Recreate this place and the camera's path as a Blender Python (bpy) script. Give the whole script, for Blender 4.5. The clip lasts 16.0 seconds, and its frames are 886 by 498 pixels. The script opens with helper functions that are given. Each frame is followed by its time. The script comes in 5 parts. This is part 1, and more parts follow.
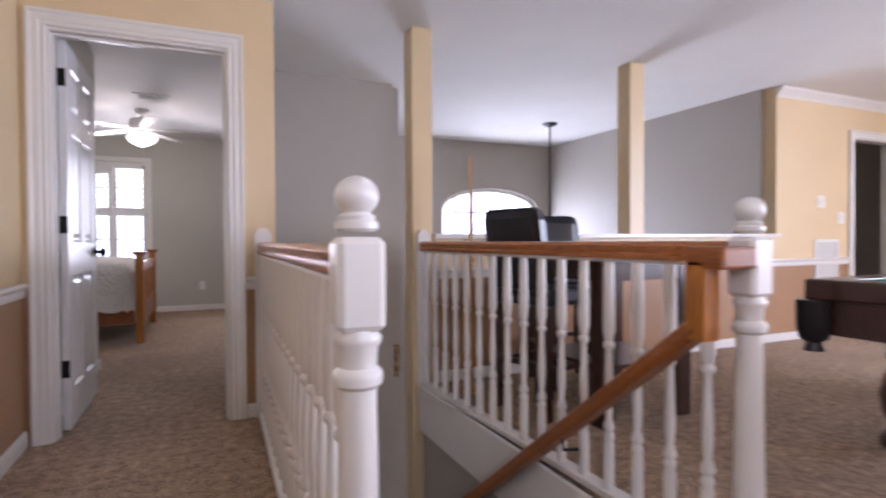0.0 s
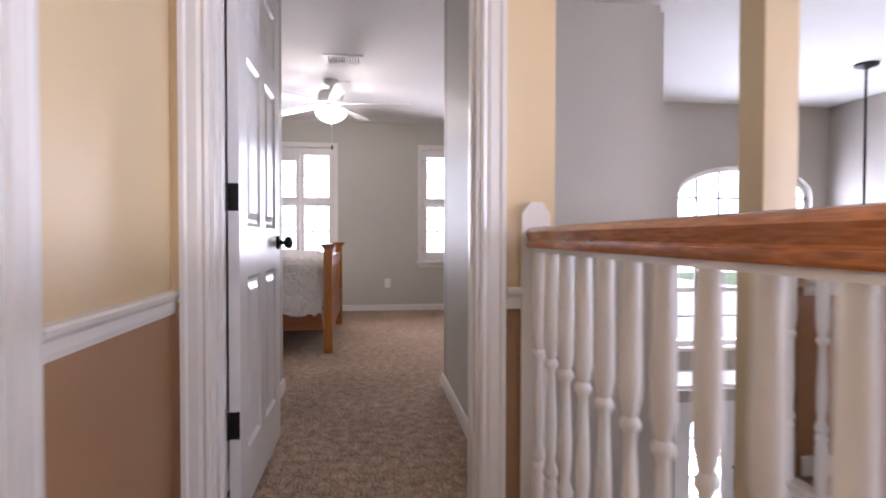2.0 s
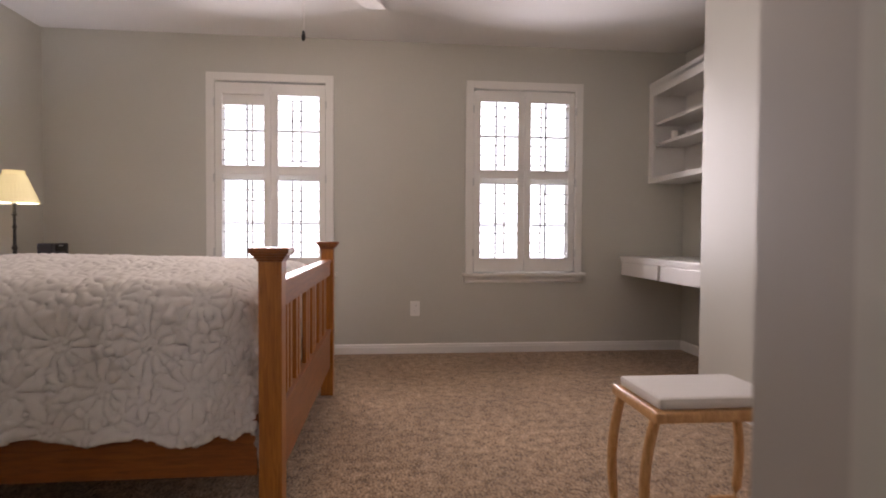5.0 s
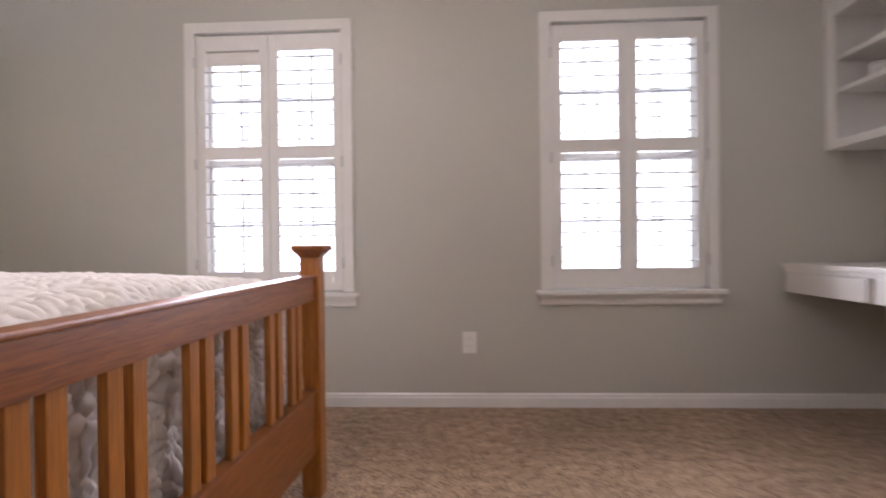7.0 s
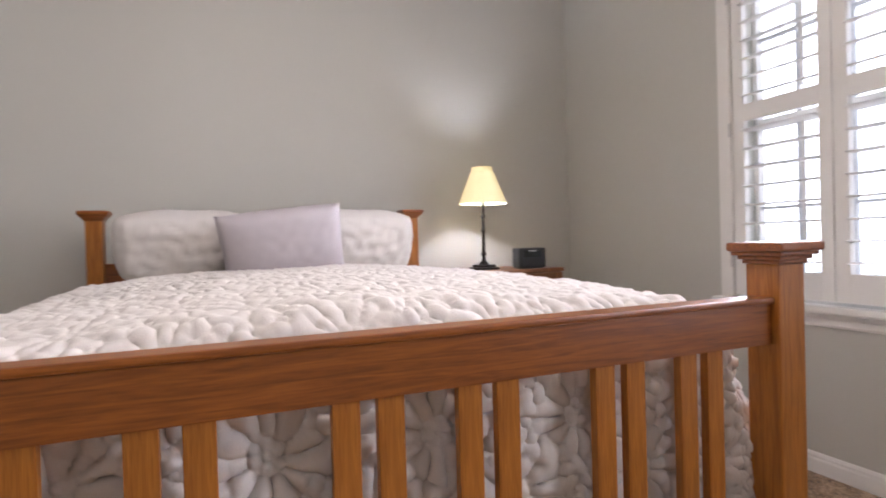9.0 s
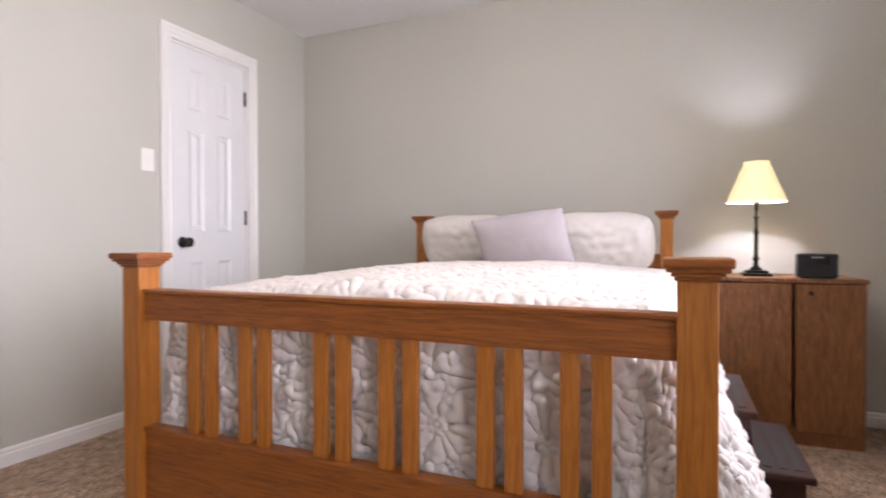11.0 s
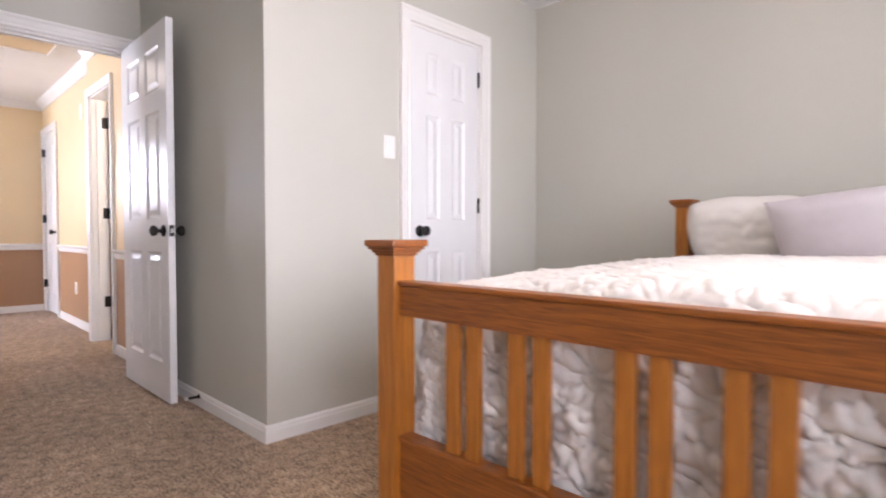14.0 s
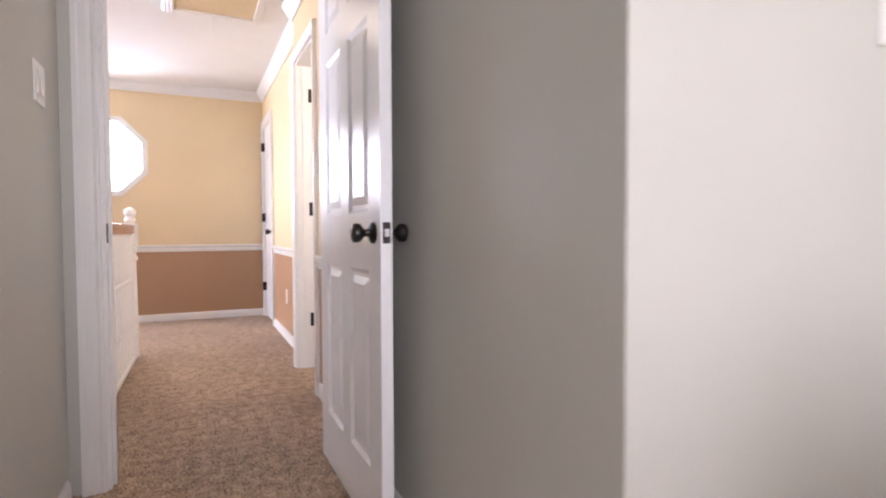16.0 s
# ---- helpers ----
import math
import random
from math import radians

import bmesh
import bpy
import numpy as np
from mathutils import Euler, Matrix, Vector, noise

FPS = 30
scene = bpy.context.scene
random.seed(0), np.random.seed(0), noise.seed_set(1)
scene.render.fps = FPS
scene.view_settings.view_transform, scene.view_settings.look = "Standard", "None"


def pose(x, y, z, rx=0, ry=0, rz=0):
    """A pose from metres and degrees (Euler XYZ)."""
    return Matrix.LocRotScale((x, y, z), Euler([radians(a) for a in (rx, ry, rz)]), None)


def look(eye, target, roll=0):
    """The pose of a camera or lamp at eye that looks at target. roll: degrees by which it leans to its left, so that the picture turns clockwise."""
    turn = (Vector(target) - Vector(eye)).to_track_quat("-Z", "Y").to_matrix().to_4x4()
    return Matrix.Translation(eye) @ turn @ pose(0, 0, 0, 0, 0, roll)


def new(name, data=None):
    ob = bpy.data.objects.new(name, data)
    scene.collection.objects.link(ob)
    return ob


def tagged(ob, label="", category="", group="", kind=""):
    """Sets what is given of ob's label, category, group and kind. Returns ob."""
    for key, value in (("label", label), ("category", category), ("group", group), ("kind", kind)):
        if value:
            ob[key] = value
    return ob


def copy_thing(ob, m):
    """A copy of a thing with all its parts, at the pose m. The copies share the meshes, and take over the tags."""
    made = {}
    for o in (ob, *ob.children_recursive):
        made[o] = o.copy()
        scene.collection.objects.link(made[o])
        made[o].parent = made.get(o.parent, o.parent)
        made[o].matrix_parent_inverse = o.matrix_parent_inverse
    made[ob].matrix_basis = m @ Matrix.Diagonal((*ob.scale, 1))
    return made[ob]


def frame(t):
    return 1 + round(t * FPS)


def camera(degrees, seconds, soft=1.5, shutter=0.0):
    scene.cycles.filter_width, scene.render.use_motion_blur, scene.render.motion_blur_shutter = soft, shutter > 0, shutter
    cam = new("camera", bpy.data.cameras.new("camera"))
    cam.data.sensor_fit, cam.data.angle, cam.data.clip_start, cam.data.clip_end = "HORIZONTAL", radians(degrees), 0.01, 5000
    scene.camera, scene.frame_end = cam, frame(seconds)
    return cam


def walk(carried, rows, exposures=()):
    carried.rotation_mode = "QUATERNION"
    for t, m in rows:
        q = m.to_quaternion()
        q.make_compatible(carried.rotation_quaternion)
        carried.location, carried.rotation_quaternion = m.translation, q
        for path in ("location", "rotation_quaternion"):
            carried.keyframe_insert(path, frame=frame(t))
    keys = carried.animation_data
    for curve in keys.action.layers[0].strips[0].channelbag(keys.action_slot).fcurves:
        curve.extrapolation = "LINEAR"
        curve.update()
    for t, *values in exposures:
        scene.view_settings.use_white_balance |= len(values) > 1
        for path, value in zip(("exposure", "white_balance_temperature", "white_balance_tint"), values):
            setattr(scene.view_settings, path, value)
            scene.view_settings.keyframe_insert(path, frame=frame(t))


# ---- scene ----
cam = camera(78.4, 16.0, soft=1.9, shutter=0.5)
PATH = [
    (0, (0.259, -0.02, 0.989), (1.071, 1.808, 0.957), -0.3),
    (0.5, (0.188, 0.231, 0.968), (0.733, 2.155, 0.936), -0.2),
    (1, (0.124, 0.615, 0.953), (0.468, 2.585, 0.92), 0.2),
    (1.5, (0.069, 1.02, 0.946), (0.386, 2.994, 0.911), 0.2),
    (2, (0.055, 1.497, 0.949), (0.316, 3.479, 0.907), 0.1),
    (2.5, (0.046, 1.979, 0.942), (0.274, 3.966, 0.903), 0.3),
    (3, (0.085, 2.473, 0.929), (0.310, 4.460, 0.889), 0.3),
    (3.5, (0.079, 2.958, 0.942), (0.295, 4.946, 0.895), 0.0),
    (4, (0.061, 3.405, 0.941), (0.274, 5.393, 0.890), 0.2),
    (4.2, (0.047, 3.621, 0.928), (0.256, 5.609, 0.880), 0.6),
    (6.3, (0.256, 5.11, 0.954), (0.408, 7.103, 0.896), -0.6),
    (6.5, (0.292, 5.24, 0.951), (0.425, 7.234, 0.895), -0.5),
    (7, (0.276, 5.603, 0.885), (0.173, 7.6, 0.876), -0.7),
    (7.5, (0.339, 5.996, 0.92), (-0.31, 7.887, 0.879), -1.0),
    (8, (0.266, 6.26, 0.904), (-0.933, 7.86, 0.869), -0.8),
    (8.5, (0.395, 6.462, 0.902), (-1.296, 7.53, 0.871), -0.5),
    (8.7, (0.411, 6.471, 0.908), (-1.354, 7.412, 0.879), -1.0),
    (10.8, (0.821, 7.465, 0.921), (-1.065, 6.8, 0.896), -0.4),
    (11, (0.828, 7.497, 0.926), (-1.009, 6.705, 0.899), -0.1),
    (11.5, (0.878, 7.555, 0.937), (-0.866, 6.576, 0.905), -0.1),
    (12, (0.943, 7.627, 0.942), (-0.728, 6.528, 0.907), -0.2),
    (12.5, (0.978, 7.648, 0.932), (-0.629, 6.458, 0.896), -0.1),
    (13, (0.93, 7.61, 0.904), (-0.626, 6.354, 0.861), -0.0),
    (13.5, (0.761, 7.42, 0.892), (-0.751, 6.112, 0.836), -0.1),
    (14, (0.634, 7.133, 0.912), (-0.786, 5.727, 0.854), -0.0),
    (14.5, (0.521, 6.781, 0.936), (-0.807, 5.287, 0.874), 0.0),
    (15, (0.33, 6.399, 0.933), (-0.834, 4.773, 0.876), 0.2),
    (15.5, (0.206, 6.017, 0.948), (-0.773, 4.274, 0.881), -0.1),
    (16, (0.107, 5.576, 0.931), (-0.73, 3.761, 0.863), -0.2),
]
EXPOSURES = [(0, -0.35, 5650, 25), (1.5, -0.08, 5700, 25), (2.5, 0.15, 5800, 26), (3.5, -0.08, 6350, 28), (4.2, -0.38, 6600, 28), (6.3, 0.08, 5950, 25), (7.0, 0.15, 5900, 25), (7.5, 0.32, 5850, 22), (8.0, 0.15, 5850, 22), (8.7, 0.15, 5850, 22), (11.0, 0.36, 5900, 24), (12.5, 0.54, 5950, 23), (13.5, 0.7, 5900, 23), (14.0, 0.6, 5850, 23), (15.0, 0.36, 5800, 24), (15.5, 0.35, 5900, 26), (16.0, 0.68, 5850, 24)]
walk(cam, [(t, look(eye, target, roll)) for t, eye, target, roll in PATH], EXPOSURES)

# ---- world, sun and large lights ----
world = bpy.data.worlds.new("sky")
scene.world = world
world.use_nodes = True
wn = world.node_tree.nodes
sky = wn.new("ShaderNodeTexSky")
sky.sky_type, sky.sun_disc = "NISHITA", False
sky.sun_elevation, sky.sun_rotation = radians(50), radians(265)
wn["Background"].inputs[1].default_value = 0.12
world.node_tree.links.new(sky.outputs[0], wn["Background"].inputs[0])
sun = new("sun", bpy.data.lights.new("sun", "SUN"))
sun.data.energy, sun.data.angle, sun.data.color = 3.0, radians(0.5), (1, 0.95, 0.88)
sun.matrix_world = look((0, 0, 0), (0.64, 0.06, -0.77))


def window_light(name, place, target, w, h, power, color=(0.93, 0.96, 1.0), spread=180):
    lamp = new(name, bpy.data.lights.new(name, "AREA"))
    lamp.data.shape, lamp.data.size, lamp.data.size_y = "RECTANGLE", w, h
    lamp.data.energy, lamp.data.color, lamp.data.spread = power, color, radians(spread)
    lamp.matrix_world = look(place, target)
    return lamp


def bulb(name, place, power, radius, color):
    lamp = new(name, bpy.data.lights.new(name, "POINT"))
    lamp.data.energy, lamp.data.shadow_soft_size, lamp.data.color = power, radius, color
    lamp.location = place
    return lamp


window_light("daylight_bedroom", (-0.845, 8.553, 1.4), (-0.845, 0, 1.2), 0.76, 1.25, 23, (0.99, 0.97, 0.94), spread=128)
window_light("daylight_bedroom", (1.1325, 8.553, 1.4), (1.1325, 0, 1.2), 0.76, 1.25, 23, (0.99, 0.97, 0.94), spread=128)
window_light("daylight_foyer", (4.22, 7.40, 0.6), (4.2, 0, 0.4), 1.7, 2.0, 170)
window_light("daylight_entry", (4.22, 7.40, -1.6), (4.2, 0, -1.8), 2.2, 1.6, 220)
window_light("daylight_hall", (0.90, -0.92, 1.7), (0.90, 4, 1.2), 0.62, 0.62, 26)
# Added fill lamp, out of view, that brightens the game room and stairs.
window_light("daylight_gameroom", (7.85, -1.2, 1.4), (0, -0.6, 1.0), 2.4, 1.5, 460)
bulb("fan_bulb", (-0.325, 6.78, 2.10), 22, 0.07, (1, 0.87, 0.70))
bulb("bedside_bulb", (-2.205, 7.85, 1.235), 13, 0.022, (0.96, 0.98, 1.0))
bulb("vanity_bulb", (-1.35, 2.72, 1.93), 26, 0.08, (1, 0.86, 0.66))
# Added fill lamp under the hall ceiling; it has no fixture.
bulb("hall_bulb", (0.35, 1.95, 2.33), 3.0, 0.06, (1, 0.84, 0.62))

# ---- materials ----


def mat(name, color, rough=0.6, metal=0.0, vary=0.06, scale=4.0, fine=0.0, fine_scale=120.0, bump=0.0, bump_scale=200.0, bump_dist=0.002, emit=None, power=0.0, coat=0.0, spec=0.5):
    """A procedural surface: two scales of colour variation and a fine relief."""
    m = bpy.data.materials.new(name)
    m.use_nodes = True
    nt, b = m.node_tree, m.node_tree.nodes["Principled BSDF"]
    b.inputs["Roughness"].default_value, b.inputs["Metallic"].default_value = rough, metal
    b.inputs["Specular IOR Level"].default_value = spec
    b.inputs["Coat Weight"].default_value = coat
    co = nt.nodes.new("ShaderNodeTexCoord")
    out = None
    for amount, sc, detail in ((vary, scale, 3), (fine, fine_scale, 2)):
        if amount <= 0:
            continue
        n = nt.nodes.new("ShaderNodeTexNoise")
        n.inputs["Scale"].default_value, n.inputs["Detail"].default_value = sc, detail
        nt.links.new(co.outputs["Object"], n.inputs["Vector"])
        ramp = nt.nodes.new("ShaderNodeMapRange")
        ramp.inputs[1].default_value, ramp.inputs[2].default_value = 0.3, 0.7
        ramp.inputs[3].default_value, ramp.inputs[4].default_value = 1 - amount, 1 + amount
        nt.links.new(n.outputs[0], ramp.inputs[0])
        mul = nt.nodes.new("ShaderNodeVectorMath")
        mul.operation = "SCALE"
        if out is None:
            mul.inputs[0].default_value = color
        else:
            nt.links.new(out, mul.inputs[0])
        nt.links.new(ramp.outputs[0], mul.inputs["Scale"])
        out = mul.outputs[0]
    if out is None:
        b.inputs["Base Color"].default_value = (*color, 1)
    else:
        nt.links.new(out, b.inputs["Base Color"])
    if bump > 0:
        n = nt.nodes.new("ShaderNodeTexNoise")
        n.inputs["Scale"].default_value, n.inputs["Detail"].default_value = bump_scale, 3
        nt.links.new(co.outputs["Object"], n.inputs["Vector"])
        bp = nt.nodes.new("ShaderNodeBump")
        bp.inputs["Strength"].default_value, bp.inputs["Distance"].default_value = bump, bump_dist
        nt.links.new(n.outputs[0], bp.inputs["Height"])
        nt.links.new(bp.outputs[0], b.inputs["Normal"])
    if emit:
        b.inputs["Emission Color"].default_value, b.inputs["Emission Strength"].default_value = (*emit, 1), power
    return m


def wood(name, dark, light, rough=0.35, stretch=(1, 1, 12), scale=9.0, coat=0.15):
    """Wood with long grain along the axis that is stretched least."""
    m = bpy.data.materials.new(name)
    m.use_nodes = True
    nt, b = m.node_tree, m.node_tree.nodes["Principled BSDF"]
    co, mp = nt.nodes.new("ShaderNodeTexCoord"), nt.nodes.new("ShaderNodeMapping")
    mp.inputs["Scale"].default_value = stretch
    nt.links.new(co.outputs["Object"], mp.inputs[0])
    n1, n2 = nt.nodes.new("ShaderNodeTexNoise"), nt.nodes.new("ShaderNodeTexNoise")
    n1.inputs["Scale"].default_value, n1.inputs["Detail"].default_value, n1.inputs["Distortion"].default_value = scale, 5, 1.2
    n2.inputs["Scale"].default_value, n2.inputs["Detail"].default_value = scale * 5, 3
    mix = nt.nodes.new("ShaderNodeMath")
    mix.operation = "MULTIPLY_ADD"
    mix.inputs[1].default_value = 0.35
    nt.links.new(mp.outputs[0], n1.inputs["Vector"])
    nt.links.new(mp.outputs[0], n2.inputs["Vector"])
    nt.links.new(n2.outputs[0], mix.inputs[0])
    nt.links.new(n1.outputs[0], mix.inputs[2])
    ramp = nt.nodes.new("ShaderNodeValToRGB")
    ramp.color_ramp.elements[0].position, ramp.color_ramp.elements[0].color = 0.48, (*dark, 1)
    ramp.color_ramp.elements[1].position, ramp.color_ramp.elements[1].color = 0.86, (*light, 1)
    nt.links.new(mix.outputs[0], ramp.inputs[0])
    nt.links.new(ramp.outputs[0], b.inputs["Base Color"])
    bp = nt.nodes.new("ShaderNodeBump")
    bp.inputs["Strength"].default_value, bp.inputs["Distance"].default_value = 0.15, 0.001
    nt.links.new(n2.outputs[0], bp.inputs["Height"])
    nt.links.new(bp.outputs[0], b.inputs["Normal"])
    b.inputs["Roughness"].default_value, b.inputs["Coat Weight"].default_value = rough, coat
    b.inputs["Coat Roughness"].default_value = 0.25
    return m


def carpet_mat():
    m = bpy.data.materials.new("carpet")
    m.use_nodes = True
    nt, b = m.node_tree, m.node_tree.nodes["Principled BSDF"]
    co = nt.nodes.new("ShaderNodeTexCoord")
    big, tuft, patch = (nt.nodes.new("ShaderNodeTexNoise") for _ in range(3))
    for n, sc, d in ((big, 1.7, 4), (tuft, 95.0, 3), (patch, 20.0, 3)):
        n.inputs["Scale"].default_value, n.inputs["Detail"].default_value = sc, d
        nt.links.new(co.outputs["Object"], n.inputs["Vector"])
    ramp = nt.nodes.new("ShaderNodeValToRGB")
    e = ramp.color_ramp.elements
    e[0].position, e[0].color = 0.33, (0.085, 0.050, 0.025, 1)
    e[1].position, e[1].color = 0.66, (0.57, 0.400, 0.255, 1)
    mid = e.new(0.5)
    mid.color = (0.335, 0.218, 0.124, 1)
    add = nt.nodes.new("ShaderNodeMath")
    add.operation = "MULTIPLY_ADD"
    add.inputs[1].default_value = 0.45
    nt.links.new(patch.outputs[0], add.inputs[0])
    sub = nt.nodes.new("ShaderNodeMath")
    sub.operation = "SUBTRACT"
    sub.inputs[1].default_value = 0.225
    nt.links.new(tuft.outputs[0], sub.inputs[0])
    nt.links.new(sub.outputs[0], add.inputs[2])
    nt.links.new(add.outputs[0], ramp.inputs[0])
    wear = nt.nodes.new("ShaderNodeMapRange")
    wear.inputs[1].default_value, wear.inputs[2].default_value, wear.inputs[3].default_value, wear.inputs[4].default_value = 0.35, 0.65, 0.86, 1.12
    nt.links.new(big.outputs[0], wear.inputs[0])
    mul = nt.nodes.new("ShaderNodeVectorMath")
    mul.operation = "SCALE"
    nt.links.new(ramp.outputs[0], mul.inputs[0])
    nt.links.new(wear.outputs[0], mul.inputs["Scale"])
    nt.links.new(mul.outputs[0], b.inputs["Base Color"])
    bp = nt.nodes.new("ShaderNodeBump")
    bp.inputs["Strength"].default_value, bp.inputs["Distance"].default_value = 0.9, 0.012
    nt.links.new(add.outputs[0], bp.inputs["Height"])
    nt.links.new(bp.outputs[0], b.inputs["Normal"])
    b.inputs["Roughness"].default_value, b.inputs["Specular IOR Level"].default_value = 0.95, 0.15
    b.inputs["Sheen Weight"].default_value = 0.2
    return m


def glass_mat(name, rough=0.0):
    m = bpy.data.materials.new(name)
    m.use_nodes = True
    b = m.node_tree.nodes["Principled BSDF"]
    b.inputs["Transmission Weight"].default_value, b.inputs["Roughness"].default_value, b.inputs["IOR"].default_value = 1, rough, 1.05
    b.inputs["Base Color"].default_value = (0.97, 0.99, 0.98, 1)
    return m


WALL = mat("greige_paint", (0.495, 0.482, 0.422), 0.5, vary=0.025, scale=1.3, bump=0.12, bump_scale=160, bump_dist=0.0012)
FOYER = mat("foyer_paint", (0.40, 0.37, 0.325), 0.5, vary=0.025, scale=1.3, bump=0.12, bump_scale=160, bump_dist=0.0012)
CREAM = mat("cream_paint", (0.70, 0.545, 0.325), 0.42, vary=0.03, scale=1.5, bump=0.15, bump_scale=150, bump_dist=0.0012)
BROWN = mat("brown_paint", (0.36, 0.205, 0.105), 0.42, vary=0.04, scale=1.5, bump=0.15, bump_scale=150, bump_dist=0.0012)
CEIL = mat("ceiling_paint", (0.78, 0.77, 0.75), 0.9, vary=0.02, scale=2, bump=0.35, bump_scale=90, bump_dist=0.002)
TRIM = mat("white_trim_paint", (0.74, 0.72, 0.685), 0.3, vary=0.02, scale=5, bump=0.05, bump_scale=60, bump_dist=0.001)
DOORP = mat("white_door_paint", (0.72, 0.715, 0.705), 0.28, vary=0.02, scale=5, bump=0.10, bump_scale=45, bump_dist=0.001)
SHUT = mat("shutter_paint", (0.74, 0.715, 0.665), 0.4, vary=0.02, scale=6)
CARPET = carpet_mat()
OAKV = wood("honey_oak_upright", (0.28, 0.090, 0.009), (0.46, 0.17, 0.021), 0.38, (15, 15, 0.9), 7.0, 0.05)
OAKY = wood("honey_oak_cross", (0.16, 0.042, 0.005), (0.32, 0.098, 0.012), 0.38, (15, 0.9, 15), 7.0, 0.05)
OAKX = wood("honey_oak_long", (0.16, 0.042, 0.005), (0.32, 0.098, 0.012), 0.4, (0.9, 15, 15), 7.0, 0.05)
RAILW = wood("handrail_oak", (0.26, 0.075, 0.016), (0.50, 0.19, 0.05), 0.25, (12, 1.6, 12), coat=0.4)
CABW = wood("cabinet_oak", (0.13, 0.045, 0.012), (0.28, 0.115, 0.036), 0.45, (10, 10, 1.3))
CHERRY = wood("dark_cherry", (0.016, 0.004, 0.003), (0.05, 0.011, 0.008), 0.42, (1.5, 10, 10), coat=0.08)
DARKW = wood("dark_stained_wood", (0.02, 0.008, 0.005), (0.075, 0.028, 0.016), 0.3, (8, 8, 1.5), coat=0.4)
PINE = wood("light_wood", (0.44, 0.22, 0.075), (0.66, 0.38, 0.16), 0.4, (10, 10, 1.4))
BLACK = mat("oil_rubbed_bronze", (0.018, 0.015, 0.013), 0.38, 0.6, vary=0.15, scale=40)
CHROME = mat("brushed_steel", (0.55, 0.54, 0.52), 0.3, 1.0, vary=0.05, scale=30)
LEATHER = mat("black_leather", (0.012, 0.012, 0.016), 0.32, vary=0.2, scale=12, bump=0.3, bump_scale=300, bump_dist=0.001)
QUILT = mat("white_quilt_cotton", (0.68, 0.64, 0.595), 0.9, vary=0.02, scale=6, fine=0.02, fine_scale=300, bump=0.25, bump_scale=420, bump_dist=0.0015, spec=0.2)
LILAC = mat("grey_lilac_satin", (0.50, 0.455, 0.465), 0.5, vary=0.05, scale=7, bump=0.2, bump_scale=260, bump_dist=0.001)
SHADE = mat("pleated_shade", (0.80, 0.74, 0.50), 0.8, vary=0.03, scale=9, emit=(1.0, 0.80, 0.32), power=0.55)
BOWL = mat("frosted_glass_bowl", (0.9, 0.88, 0.82), 0.4, vary=0.02, emit=(1.0, 0.9, 0.74), power=5.0)
GLOBE = mat("lit_globe", (0.9, 0.88, 0.82), 0.4, vary=0.02, emit=(1.0, 0.87, 0.66), power=9.0)
FANW = mat("fan_white_enamel", (0.82, 0.80, 0.77), 0.35, vary=0.03, scale=12)
PLATE = mat("white_plastic", (0.78, 0.76, 0.72), 0.35, vary=0.02)
DARKP = mat("black_plastic", (0.014, 0.014, 0.016), 0.4, vary=0.1, scale=30)
SCREEN = mat("dark_display", (0.006, 0.008, 0.008), 0.12, vary=0.1, scale=20)
MUNT = mat("muntin_paint", (0.56, 0.57, 0.58), 0.5, vary=0.03)
DMUNT = mat("leaded_muntin", (0.20, 0.205, 0.21), 0.5, vary=0.05, scale=20)
GLASS = glass_mat("window_glass")
FELT = mat("green_felt", (0.035, 0.20, 0.12), 0.95, vary=0.08, scale=6, fine=0.06, fine_scale=400)
CURT = mat("dark_plum_fabric", (0.060, 0.020, 0.017), 0.75, vary=0.15, scale=18, bump=0.3, bump_scale=250, bump_dist=0.001)
CULT = mat("cultured_marble", (0.80, 0.72, 0.58), 0.15, vary=0.05, scale=7, coat=0.3)
PAPER = mat("tan_wallpaper", (0.47, 0.36, 0.20), 0.7, vary=0.14, scale=5, fine=0.05, fine_scale=60)
BORD = mat("border_red_brown", (0.12, 0.04, 0.028), 0.7, vary=0.1)
BORDT = mat("border_tan", (0.55, 0.45, 0.29), 0.7, vary=0.12, scale=30)
MIRROR = mat("mirror_silver", (0.92, 0.93, 0.92), 0.01, 1.0, vary=0.0)
BOUNCE = mat("pale_bounce", (0.55, 0.53, 0.50), 0.9, vary=0.08, scale=0.7, fine=0.05, fine_scale=20)
GRASS = mat("lawn", (0.07, 0.10, 0.035), 0.95, vary=0.3, scale=0.6, fine=0.2, fine_scale=30)
TILE = mat("entry_stone", (0.42, 0.36, 0.29), 0.4, vary=0.1, scale=2)
VENTG = mat("vent_enamel", (0.62, 0.60, 0.57), 0.4, vary=0.03)
VDARK = mat("vent_shadow", (0.06, 0.055, 0.05), 0.8, vary=0.1)

# ---- building helpers ----


def mesh(name, bm, material, smooth=False):
    me = bpy.data.meshes.new(name)
    bmesh.ops.recalc_face_normals(bm, faces=bm.faces)
    bm.to_mesh(me)
    bm.free()
    for mt in (material if isinstance(material, (list, tuple)) else [material]):
        me.materials.append(mt)
    if smooth:
        me.shade_smooth()
        me.set_sharp_from_angle(angle=radians(40))
    return me


def part(name, bm, material, parent=None, label="", smooth=False):
    ob = new(name, mesh(name, bm, material, smooth))
    if parent is not None:
        ob.parent = parent
    if label:
        ob["label"] = label
    return ob


def thing(name, label, category, place=(0, 0, 0), turn=0.0, group="", kind=""):
    ob = new(name)
    ob.matrix_basis = pose(*place, 0, 0, turn)
    return tagged(ob, label, category, group, kind)


